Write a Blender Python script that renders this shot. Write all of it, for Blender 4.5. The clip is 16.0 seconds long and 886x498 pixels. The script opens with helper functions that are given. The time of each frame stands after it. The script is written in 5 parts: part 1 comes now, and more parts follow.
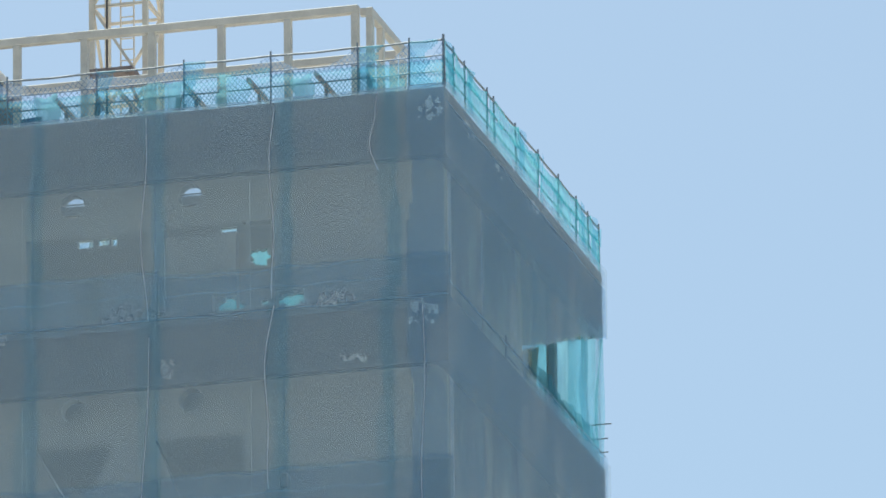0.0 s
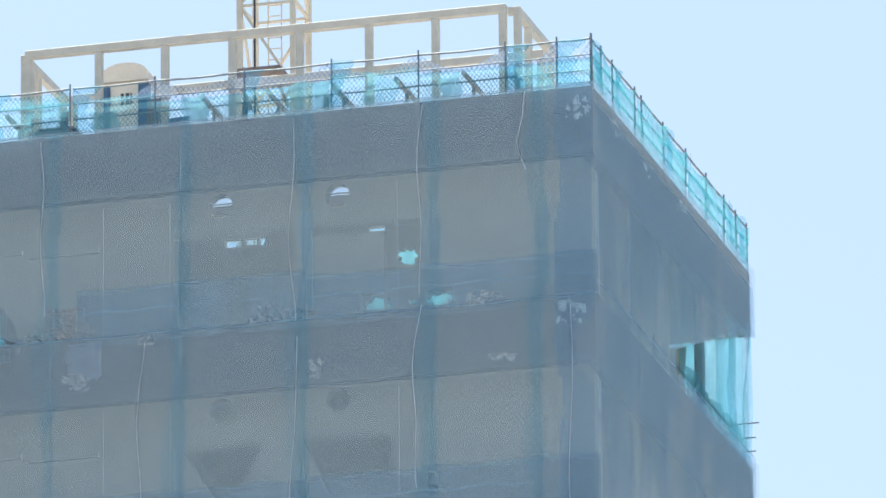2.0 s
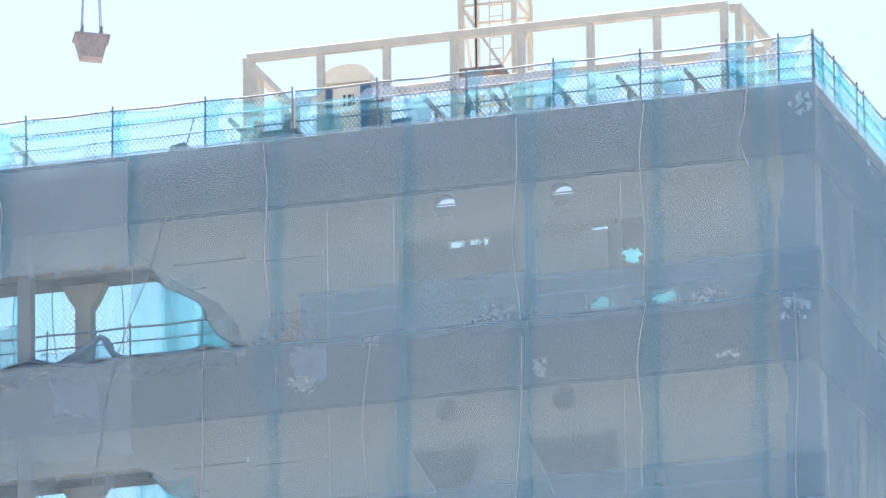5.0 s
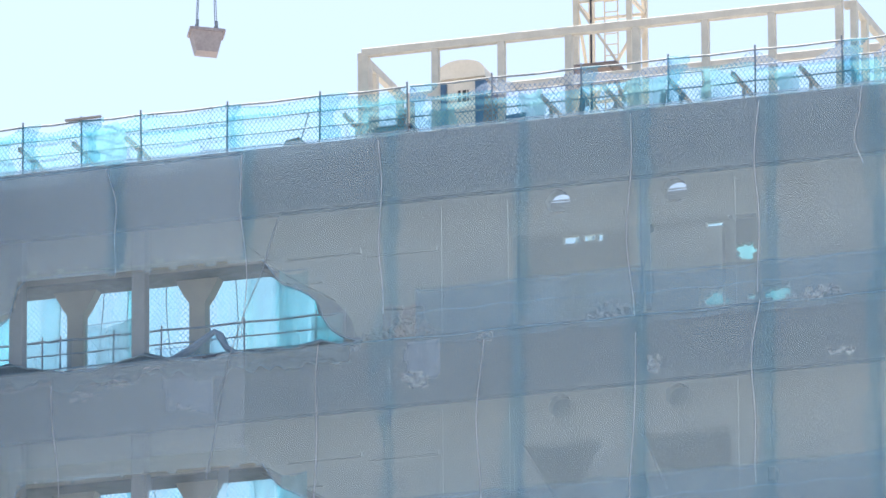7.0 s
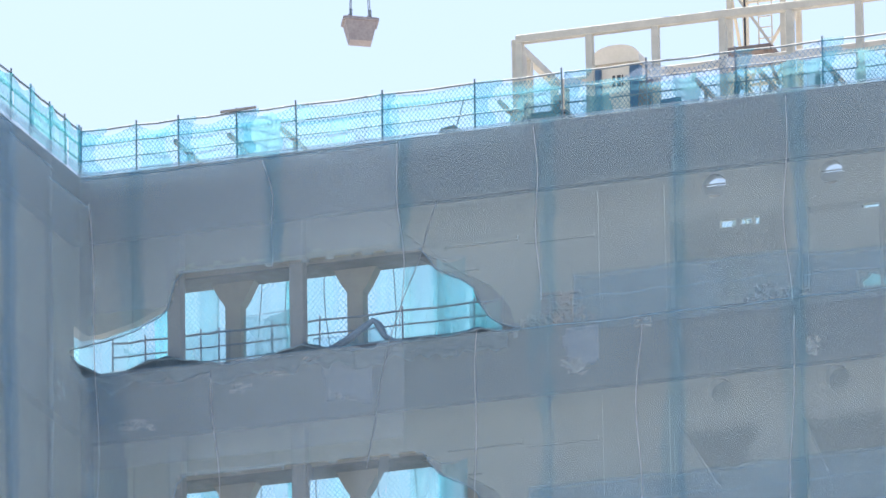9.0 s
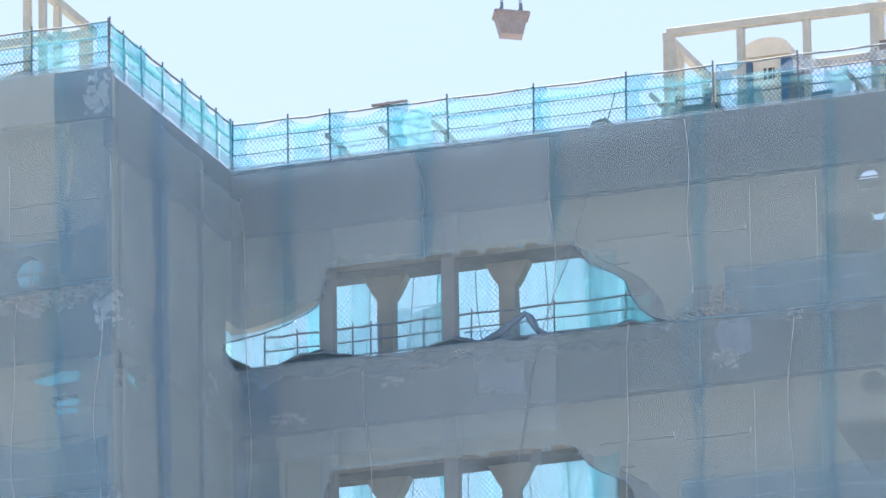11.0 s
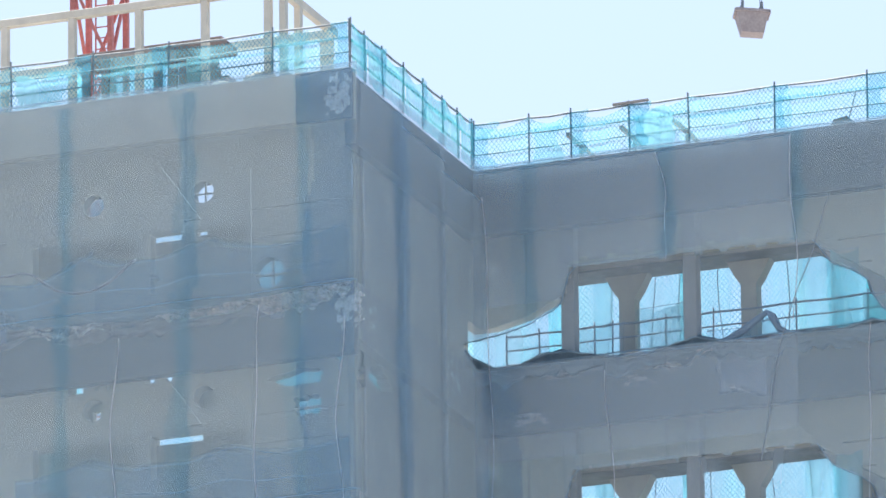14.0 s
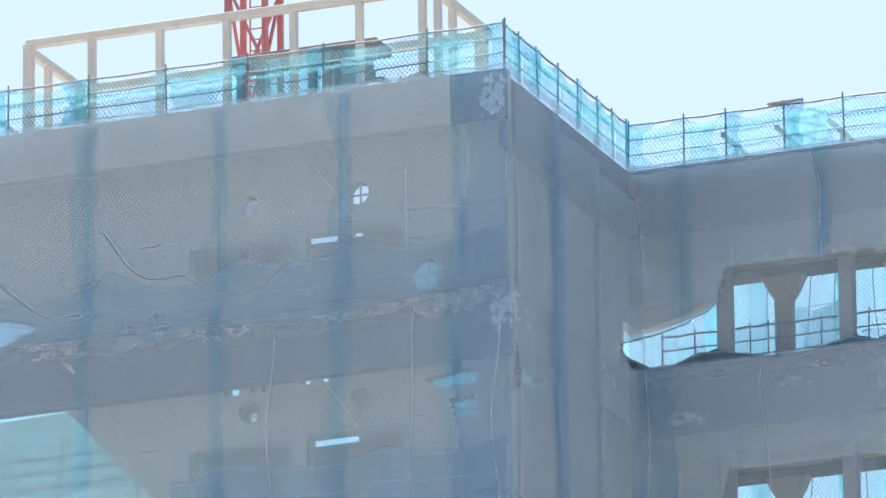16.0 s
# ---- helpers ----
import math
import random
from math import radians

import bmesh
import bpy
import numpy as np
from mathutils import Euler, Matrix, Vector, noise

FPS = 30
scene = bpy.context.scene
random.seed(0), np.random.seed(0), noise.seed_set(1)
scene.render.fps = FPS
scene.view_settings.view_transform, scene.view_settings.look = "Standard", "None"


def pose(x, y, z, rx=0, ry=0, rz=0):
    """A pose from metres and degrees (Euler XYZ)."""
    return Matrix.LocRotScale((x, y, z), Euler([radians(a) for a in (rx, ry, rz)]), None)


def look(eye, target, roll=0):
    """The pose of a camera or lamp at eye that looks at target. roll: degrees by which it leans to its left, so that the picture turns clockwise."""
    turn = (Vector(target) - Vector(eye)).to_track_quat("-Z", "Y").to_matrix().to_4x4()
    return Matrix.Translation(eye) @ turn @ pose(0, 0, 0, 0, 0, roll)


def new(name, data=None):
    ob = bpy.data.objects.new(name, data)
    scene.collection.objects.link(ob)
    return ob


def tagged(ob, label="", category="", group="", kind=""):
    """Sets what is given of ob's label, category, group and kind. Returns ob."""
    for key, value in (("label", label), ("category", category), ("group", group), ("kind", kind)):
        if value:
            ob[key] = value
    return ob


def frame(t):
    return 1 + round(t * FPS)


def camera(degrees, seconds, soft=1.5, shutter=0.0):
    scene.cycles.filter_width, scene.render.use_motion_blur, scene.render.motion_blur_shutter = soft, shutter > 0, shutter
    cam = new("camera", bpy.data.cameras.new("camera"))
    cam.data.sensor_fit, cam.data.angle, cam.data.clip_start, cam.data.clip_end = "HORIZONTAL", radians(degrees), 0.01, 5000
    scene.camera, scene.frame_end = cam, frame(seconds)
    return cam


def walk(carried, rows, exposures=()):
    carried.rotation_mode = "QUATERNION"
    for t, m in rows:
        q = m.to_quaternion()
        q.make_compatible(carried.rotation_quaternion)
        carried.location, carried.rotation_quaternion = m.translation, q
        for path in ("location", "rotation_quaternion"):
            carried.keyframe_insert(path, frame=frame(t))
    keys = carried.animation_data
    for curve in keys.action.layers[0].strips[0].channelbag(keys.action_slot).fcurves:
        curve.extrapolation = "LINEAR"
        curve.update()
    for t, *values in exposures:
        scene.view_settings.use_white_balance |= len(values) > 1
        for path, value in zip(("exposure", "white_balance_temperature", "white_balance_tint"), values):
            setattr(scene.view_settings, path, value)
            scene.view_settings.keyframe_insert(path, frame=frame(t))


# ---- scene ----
# the camera stands on the ground far below and pans slowly to the left
EYE = Vector((57.284, -221.137, -0.088))
PATH = [  # seconds, yaw to the left of +y, pitch, roll
    (0, 14.545, 17.697, -0.76),
    (0.5, 14.737, 17.697, -0.53),
    (1, 14.945, 17.697, -0.72),
    (1.5, 15.176, 17.696, -0.54),
    (2, 15.407, 17.701, -0.53),
    (2.5, 15.644, 17.702, -0.67),
    (3, 15.875, 17.704, -0.80),
    (3.5, 16.092, 17.708, -0.78),
    (4, 16.307, 17.710, -0.86),
    (4.5, 16.511, 17.711, -0.88),
    (7, 17.380, 17.692, -0.38),
    (7.5, 17.588, 17.673, -0.62),
    (8, 17.815, 17.654, -0.87),
    (8.5, 18.054, 17.638, -0.86),
    (9, 18.297, 17.628, -1.00),
    (11.5, 19.394, 17.604, -0.80),
    (12, 19.607, 17.609, -0.81),
    (12.5, 19.831, 17.614, -0.84),
    (13, 20.070, 17.613, -0.78),
    (13.5, 20.319, 17.617, -0.58),
    (14, 20.591, 17.619, -0.69),
    (14.5, 20.861, 17.623, -0.68),
    (15, 21.102, 17.628, -0.62),
    (15.5, 21.313, 17.630, -0.60),
    (16, 21.496, 17.632, -0.62),
]
cam = camera(4.923, 16.0, soft=1.6)


def aim(yaw, pitch, roll):
    a, b = radians(yaw), radians(pitch)
    ahead = Vector((-math.sin(a) * math.cos(b), math.cos(a) * math.cos(b), math.sin(b)))
    return look(EYE, EYE + ahead * 100, roll)


walk(cam, [(t, aim(a, b, r)) for t, a, b, r in PATH],
     exposures=[(0, 0.15, 6200, -2), (0.8, 0.25, 6280, -1), (1.5, 0.45, 6320, 1), (2.2, 0.66, 6310, 4), (3.0, 0.94, 6340, 7), (3.6, 1.06, 6350, 8),
                (4.5, 1.0, 6390, 8), (7.0, 0.85, 6390, 8), (9.0, 0.79, 6390, 8), (12.5, 0.74, 6390, 8), (16, 0.74, 6390, 8)])

# ---- light ----
SUN_EL, SUN_ROT = 55.0, -24.0
world = bpy.data.worlds.new("sky_world")
scene.world = world
world.use_nodes = True
wn = world.node_tree.nodes
sky = wn.new("ShaderNodeTexSky")
sky.sky_type, sky.sun_disc = "NISHITA", False
sky.sun_elevation, sky.sun_rotation = radians(SUN_EL), radians(SUN_ROT)
sky.air_density, sky.dust_density, sky.ozone_density = 1.0, 1.3, 1.4
wn["Background"].inputs["Strength"].default_value = 0.099
world.node_tree.links.new(sky.outputs[0], wn["Background"].inputs["Color"])
sun = new("sun", bpy.data.lights.new("sun", "SUN"))
sun.data.energy, sun.data.angle, sun.data.color = 5.0, radians(0.5), (1.0, 0.95, 0.87)
to_sun = Vector((math.sin(radians(SUN_ROT)) * math.cos(radians(SUN_EL)), math.cos(radians(SUN_ROT)) * math.cos(radians(SUN_EL)), math.sin(radians(SUN_EL))))
sun.matrix_world = look(to_sun * 300, (0, 0, 0))


# ---- materials ----
def mat_base(name):
    m = bpy.data.materials.new(name)
    m.use_nodes = True
    nt = m.node_tree
    return m, nt, nt.nodes, nt.links


def solid(name, a, b, rough=0.8, metal=0.0, scale=1.2, fine=14.0, bump=0.25, streak=0.0, stain=None, grit=0.45, detail=6):
    """Two tones mixed by broad stains and fine grain, with relief; streak draws the stains out downwards."""
    m, nt, n, l = mat_base(name)
    p = n["Principled BSDF"]
    p.inputs["Roughness"].default_value, p.inputs["Metallic"].default_value = rough, metal
    co = n.new("ShaderNodeTexCoord")
    mp = n.new("ShaderNodeMapping")
    mp.inputs["Scale"].default_value = (1, 1, 1 - 0.85 * streak)
    l.new(co.outputs["Object"], mp.inputs["Vector"])
    big, small = n.new("ShaderNodeTexNoise"), n.new("ShaderNodeTexNoise")
    big.inputs["Scale"].default_value, big.inputs["Detail"].default_value = scale, 5
    small.inputs["Scale"].default_value, small.inputs["Detail"].default_value = fine, detail
    l.new(mp.outputs[0], big.inputs["Vector"])
    l.new(co.outputs["Object"], small.inputs["Vector"])
    mix = n.new("ShaderNodeMix")
    mix.data_type = "RGBA"
    mix.inputs["A"].default_value, mix.inputs["B"].default_value = (*a, 1), (*b, 1)
    ramp = n.new("ShaderNodeMapRange")
    ramp.inputs["From Min"].default_value, ramp.inputs["From Max"].default_value = 0.35, 0.65
    l.new(big.outputs["Fac"], ramp.inputs["Value"])
    l.new(ramp.outputs[0], mix.inputs["Factor"])
    grain = n.new("ShaderNodeMix")
    grain.data_type, grain.blend_type = "RGBA", "MULTIPLY"
    grain.inputs["Factor"].default_value = grit
    gr = n.new("ShaderNodeMapRange")
    gr.inputs["From Min"].default_value, gr.inputs["From Max"].default_value = 0.3, 0.7
    gr.inputs["To Min"].default_value, gr.inputs["To Max"].default_value = 0.55, 1.15
    l.new(small.outputs["Fac"], gr.inputs["Value"])
    l.new(mix.outputs["Result"], grain.inputs["A"])
    l.new(gr.outputs[0], grain.inputs["B"])
    last = grain.outputs["Result"]
    if stain:
        sp = n.new("ShaderNodeTexNoise")
        sp.inputs["Scale"].default_value, sp.inputs["Detail"].default_value = 0.55, 8
        l.new(mp.outputs[0], sp.inputs["Vector"])
        sr = n.new("ShaderNodeMapRange")
        sr.inputs["From Min"].default_value, sr.inputs["From Max"].default_value = 0.56, 0.68
        sr.inputs["To Max"].default_value = 0.7
        l.new(sp.outputs["Fac"], sr.inputs["Value"])
        sm = n.new("ShaderNodeMix")
        sm.data_type = "RGBA"
        sm.inputs["B"].default_value = (*stain, 1)
        l.new(sr.outputs[0], sm.inputs["Factor"])
        l.new(last, sm.inputs["A"])
        last = sm.outputs["Result"]
    l.new(last, p.inputs["Base Color"])
    bp = n.new("ShaderNodeBump")
    bp.inputs["Strength"].default_value, bp.inputs["Distance"].default_value = bump, 0.02
    l.new(small.outputs["Fac"], bp.inputs["Height"])
    l.new(bp.outputs[0], p.inputs["Normal"])
    return m


def netting(name, cloth, thread, cover, cover_var, through_share, cell, line, tint=(1, 1, 1), cord_share=0.65):
    """Woven safety net: a fine weave that lets part of the light straight through and scatters the rest, with a coarser diamond cord grid."""
    m, nt, n, l = mat_base(name)
    n.remove(n["Principled BSDF"])
    out = n["Material Output"]
    uv = n.new("ShaderNodeUVMap")
    uv.uv_map = "metres"
    sep = n.new("ShaderNodeSeparateXYZ")
    l.new(uv.outputs[0], sep.inputs[0])

    def math_node(op, a, b=None, c=None):
        k = n.new("ShaderNodeMath")
        k.operation = op
        for i, v in enumerate((a, b, c)):
            if v is None:
                continue
            if isinstance(v, (int, float)):
                k.inputs[i].default_value = v
            else:
                l.new(v, k.inputs[i])
        return k.outputs[0]

    wob = n.new("ShaderNodeTexNoise")
    wob.inputs["Scale"].default_value, wob.inputs["Detail"].default_value = 1.7, 3
    l.new(uv.outputs[0], wob.inputs["Vector"])
    bend = math_node("MULTIPLY", wob.outputs["Fac"], 0.2)
    grids = []
    for sign in (1, -1):
        d = math_node("ADD", math_node("MULTIPLY", sep.outputs[0], 1.0), math_node("MULTIPLY", sep.outputs[1], sign * 0.8))
        d = math_node("ADD", d, bend)
        f = math_node("FRACT", math_node("DIVIDE", d, cell))
        grids.append(math_node("LESS_THAN", math_node("ABSOLUTE", math_node("SUBTRACT", f, 0.5)), line / cell / 2))
    cords = math_node("MAXIMUM", grids[0], grids[1])
    # broad folds where the cloth doubles up, drawn out downwards
    mp = n.new("ShaderNodeMapping")
    mp.inputs["Scale"].default_value = (1.0, 0.22, 1.0)
    l.new(uv.outputs[0], mp.inputs["Vector"])
    fold = n.new("ShaderNodeTexNoise")
    fold.inputs["Scale"].default_value, fold.inputs["Detail"].default_value = 0.9, 7
    l.new(mp.outputs[0], fold.inputs["Vector"])
    rng = n.new("ShaderNodeMapRange")
    rng.inputs["From Min"].default_value, rng.inputs["From Max"].default_value = 0.32, 0.68
    rng.inputs["To Min"].default_value, rng.inputs["To Max"].default_value = cover - cover_var, cover + cover_var
    l.new(fold.outputs["Fac"], rng.inputs["Value"])
    fac = math_node("MINIMUM", math_node("ADD", math_node("MAXIMUM", rng.outputs[0], 0.0), math_node("MULTIPLY", cords, cord_share)), 0.97)
    col = n.new("ShaderNodeMix")
    col.data_type = "RGBA"
    col.inputs["A"].default_value, col.inputs["B"].default_value = (*cloth, 1), (*thread, 1)
    l.new(cords, col.inputs["Factor"])
    dif, tra, clear = n.new("ShaderNodeBsdfDiffuse"), n.new("ShaderNodeBsdfTranslucent"), n.new("ShaderNodeBsdfTransparent")
    clear.inputs["Color"].default_value = (*tint, 1)
    l.new(col.outputs["Result"], dif.inputs["Color"])
    l.new(col.outputs["Result"], tra.inputs["Color"])
    weave, whole = n.new("ShaderNodeMixShader"), n.new("ShaderNodeMixShader")
    weave.inputs[0].default_value = through_share
    l.new(dif.outputs[0], weave.inputs[1])
    l.new(tra.outputs[0], weave.inputs[2])
    l.new(fac, whole.inputs[0])
    l.new(clear.outputs[0], whole.inputs[1])
    l.new(weave.outputs[0], whole.inputs[2])
    l.new(whole.outputs[0], out.inputs["Surface"])
    return m


CONCRETE = solid("pale_concrete", (0.52, 0.475, 0.40), (0.45, 0.41, 0.35), 0.9, scale=0.35, fine=4, bump=0.03, streak=0.15, stain=(0.43, 0.38, 0.32), grit=0.14, detail=1.5)
CONCRETE_D = solid("grey_concrete", (0.44, 0.42, 0.40), (0.36, 0.34, 0.32), 0.9, scale=0.8, fine=4, bump=0.03, streak=0.5, grit=0.15, detail=1.5)
SHEET = solid("dark_membrane", (0.036, 0.050, 0.080), (0.050, 0.066, 0.098), 0.7, scale=0.6, fine=2.2, bump=0.02, streak=0.7, grit=0.18, detail=1.5)
# darker concrete with the shade under the lintel put into its colour
SHADE_GREY = solid("shaded_concrete", (0.22, 0.22, 0.22), (0.30, 0.29, 0.28), 0.9, scale=0.8, fine=4, bump=0.03, streak=0.4, detail=1.5)
CREAM = solid("cream_steel", (0.78, 0.71, 0.63), (0.68, 0.62, 0.55), 0.6, scale=2.0, bump=0.1, grit=0.12)
CREAM2 = solid("pale_yellow_paint", (0.86, 0.76, 0.64), (0.76, 0.66, 0.55), 0.5, scale=2.5, bump=0.1, grit=0.12)
# red lightened towards grey, standing in for distance haze
RED = solid("hazed_red_paint", (0.64, 0.22, 0.20), (0.55, 0.19, 0.18), 0.5, scale=2.5, bump=0.1)
# tube colour raised to a blue-grey that stands in for haze
STEEL = solid("hazed_steel_tube", (0.24, 0.28, 0.33), (0.31, 0.34, 0.38), 0.6, 0.2, scale=3)
TIMBER = solid("weathered_timber", (0.40, 0.34, 0.33), (0.48, 0.42, 0.40), 0.85, scale=2.5, fine=9)
DARKWOOD = solid("dark_boards", (0.24, 0.19, 0.19), (0.32, 0.26, 0.25), 0.85, scale=3)
CABIN = solid("cream_plastic", (0.93, 0.85, 0.77), (0.88, 0.80, 0.71), 0.5, scale=1.5, bump=0.05, grit=0.12)
BLUEPL = solid("blue_plastic", (0.08, 0.17, 0.31), (0.10, 0.20, 0.35), 0.45, scale=1.5, bump=0.05)
INK = solid("dark_ink", (0.05, 0.05, 0.07), (0.06, 0.06, 0.08), 0.7, scale=4)
PALE = solid("torn_white_plastic", (0.84, 0.83, 0.83), (0.60, 0.58, 0.59), 0.5, scale=5, fine=22, bump=0.8)
# greyer, darker version of the torn white plastic
GREYPALE = solid("greyer_white_plastic", (0.46, 0.44, 0.46), (0.22, 0.21, 0.24), 0.6, scale=6, fine=24, bump=0.8)
CRUSHED = solid("crushed_pale_plastic", (0.74, 0.70, 0.68), (0.40, 0.37, 0.39), 0.55, scale=4, fine=12, bump=0.4, detail=3)
SAND = solid("pale_sacks", (0.62, 0.50, 0.38), (0.72, 0.62, 0.50), 0.9, scale=3)
ROPE = solid("pale_rope", (0.60, 0.60, 0.66), (0.48, 0.49, 0.56), 0.8, scale=6)
SKIP = solid("rusty_mauve_steel", (0.40, 0.34, 0.36), (0.47, 0.41, 0.43), 0.7, 0.1, scale=2.5, stain=(0.48, 0.36, 0.34))
ORANGE = solid("brick_rubble", (0.42, 0.22, 0.13), (0.36, 0.30, 0.25), 0.9, scale=4)
BRICK = solid("pinkish_brick", (0.52, 0.33, 0.25), (0.44, 0.30, 0.24), 0.9, scale=5)
# pale tone chosen so the unseen ground reflects light upwards
EARTH = solid("bounce_ground", (0.56, 0.52, 0.46), (0.48, 0.45, 0.40), 0.95, scale=0.05, fine=1.5)
DRAPE = netting("blue_drape_net", (0.66, 0.80, 0.91), (0.66, 0.80, 0.91), 0.15, 0.012, 0.08, 0.12, 0.014, (0.97, 0.985, 1.0), 0.0)
STRIP = netting("blue_overlap_net", (0.46, 0.66, 0.90), (0.46, 0.66, 0.90), 0.02, 0.08, 0.15, 0.12, 0.014, (0.92, 0.98, 1.0), 0.05)
FLOORNET = netting("blue_floor_net", (0.16, 0.50, 0.75), (0.13, 0.42, 0.66), 0.22, 0.14, 0.25, 0.14, 0.016, (0.88, 0.96, 1.0), 0.06)
RAILNET = netting("turquoise_rail_net", (0.46, 0.86, 0.92), (0.12, 0.36, 0.52), 0.14, 0.22, 0.75, 0.11, 0.017, (0.86, 0.985, 1.0))
SIDENET = netting("thick_turquoise_net", (0.30, 0.85, 0.93), (0.10, 0.42, 0.56), 0.42, 0.25, 0.75, 0.13, 0.014, (0.82, 0.98, 1.0))
UPPERNET = netting("lavender_cord_net", (0.55, 0.64, 0.82), (0.20, 0.30, 0.46), 0.17, 0.15, 0.6, 0.13, 0.018, (0.93, 0.96, 1.0))
# cordless pale net whose scatter also imitates haze
OPENNET = netting("open_haze_net", (0.66, 0.76, 0.92), (0.66, 0.76, 0.92), 0.22, 0.08, 0.12, 0.17, 0.018, (0.88, 0.94, 1.0), 0.0)
BACKNET = netting("far_side_net", (0.34, 0.74, 0.86), (0.05, 0.22, 0.32), 0.40, 0.28, 0.6, 0.115, 0.017, (0.90, 0.98, 1.0), 0.6)
DULLNET = netting("dull_teal_net", (0.44, 0.57, 0.55), (0.30, 0.42, 0.42), 0.72, 0.16, 0.6, 0.14, 0.016, (0.44, 0.56, 0.56), 0.2)
FOLDNET = netting("pale_folded_net", (0.44, 0.74, 0.86), (0.30, 0.58, 0.70), 0.46, 0.36, 0.6, 0.06, 0.008, (0.78, 0.92, 0.97), 0.3)
TEALNET = netting("dense_teal_net", (0.26, 0.80, 0.84), (0.14, 0.50, 0.56), 0.72, 0.22, 0.85, 0.09, 0.012, (0.40, 0.88, 0.92), 0.3)
ROOFFOLD = netting("open_turquoise_folds", (0.52, 0.87, 0.92), (0.18, 0.48, 0.58), 0.24, 0.34, 0.8, 0.075, 0.010, (0.86, 0.97, 1.0), 0.5)
# outer ply of the drape, made denser to add haze as well
OUTER = netting("drape_haze_net", (0.68, 0.81, 0.91), (0.68, 0.81, 0.91), 0.245, 0.02, 0.08, 0.12, 0.014, (0.97, 0.985, 1.0), 0.0)
GATHER = netting("gathered_rail_net", (0.32, 0.70, 0.82), (0.08, 0.28, 0.46), 0.12, 0.18, 0.7, 0.075, 0.012, (0.80, 0.96, 1.0), 0.6)
# faint pale scatter used in place of haze
VEIL = netting("thin_haze_net", (0.70, 0.80, 0.92), (0.73, 0.83, 0.93), 0.215, 0.03, 0.1, 0.12, 0.014, (0.98, 0.99, 1.0), 0.0)
RUCK = solid("grey_purple_sheeting", (0.15, 0.14, 0.18), (0.27, 0.24, 0.27), 0.6, scale=4, fine=20, bump=0.8)
BUNCH = netting("bunched_net", (0.34, 0.90, 0.97), (0.10, 0.46, 0.58), 0.38, 0.34, 0.85, 0.11, 0.014, (0.72, 0.96, 1.0))
BLUELAYER = netting("blue_second_net", (0.30, 0.50, 0.74), (0.30, 0.50, 0.74), 0.17, 0.08, 0.15, 0.12, 0.014, (0.92, 0.97, 1.0), 0.0)
TARP = solid("purple_blue_tarpaulin", (0.15, 0.19, 0.30), (0.21, 0.25, 0.36), 0.5, scale=2.5, fine=9, bump=0.4)
CORD = solid("blue_cord", (0.20, 0.33, 0.46), (0.28, 0.40, 0.52), 0.8, scale=6)
HEM = solid("dark_rolled_net", (0.19, 0.28, 0.37), (0.25, 0.34, 0.43), 0.8, scale=6, fine=30, bump=0.8)


# ---- building helpers ----
def thing(name, label, category, group="", kind="", at=(0, 0, 0)):
    ob = new(name)
    ob.location = at
    ob.empty_display_size = 0.2
    return tagged(ob, label, category, group, kind)


def mesh_of(bm, name, material, smooth=False):
    me = bpy.data.meshes.new(name)
    bmesh.ops.recalc_face_normals(bm, faces=bm.faces[:])
    if smooth:
        for f in bm.faces:
            f.smooth = True
    bm.to_mesh(me)
    bm.free()
    me.materials.append(material)
    return me


def part(name, bm, material, parent, label="", smooth=False):
    ob = new(name, mesh_of(bm, name, material, smooth))
    ob.parent = parent
    if label:
        ob["label"] = label
    p = parent
    shift = Vector((0, 0, 0))
    while p is not None:
        shift += Vector(p.location)
        p = p.parent
    ob.location = -shift
    return ob


def whole(name, bm, material, label, category, group="", kind="", smooth=False):
    return tagged(new(name, mesh_of(bm, name, material, smooth)), label, category, group, kind)


def box(bm, x0, x1, y0, y1, z0, z1, bevel=0.0):
    g = bmesh.ops.create_cube(bm, size=1.0)
    bmesh.ops.transform(bm, verts=g["verts"], matrix=Matrix.Translation(((x0 + x1) / 2, (y0 + y1) / 2, (z0 + z1) / 2)) @ Matrix.Diagonal((abs(x1 - x0), abs(y1 - y0), abs(z1 - z0), 1)))
    if bevel:
        es = list({e for v in g["verts"] for e in v.link_edges})
        bmesh.ops.bevel(bm, geom=es, offset=bevel, segments=1, affect="EDGES")
    return bm


def bar(bm, p, q, w, h=None, round_n=0):
    """A straight member from p to q, square or round in section."""
    p, q = Vector(p), Vector(q)
    h = h or w
    d = q - p
    turn = d.to_track_quat("Z", "Y").to_matrix().to_4x4()
    m = Matrix.Translation((p + q) / 2) @ turn
    if round_n:
        g = bmesh.ops.create_cone(bm, cap_ends=True, segments=round_n, radius1=w / 2, radius2=w / 2, depth=d.length)
        bmesh.ops.transform(bm, verts=g["verts"], matrix=m)
    else:
        g = bmesh.ops.create_cube(bm, size=1.0)
        bmesh.ops.transform(bm, verts=g["verts"], matrix=m @ Matrix.Diagonal((w, h, d.length, 1)))
    return bm


def B():
    return bmesh.new()


def prism(bm, outline, y0, y1, swap=False):
    """A flat outline in x and z, given thickness from y0 to y1 (swap: outline in y and z, thickness along x)."""
    place = (lambda a, b, c: (b, a, c)) if swap else (lambda a, b, c: (a, b, c))
    f = [bm.verts.new(place(a, y0, c)) for a, c in outline]
    k = [bm.verts.new(place(a, y1, c)) for a, c in outline]
    bm.faces.new(f)
    bm.faces.new(k[::-1])
    for i in range(len(f)):
        j = (i + 1) % len(f)
        bm.faces.new((f[j], f[i], k[i], k[j]))
    return bm


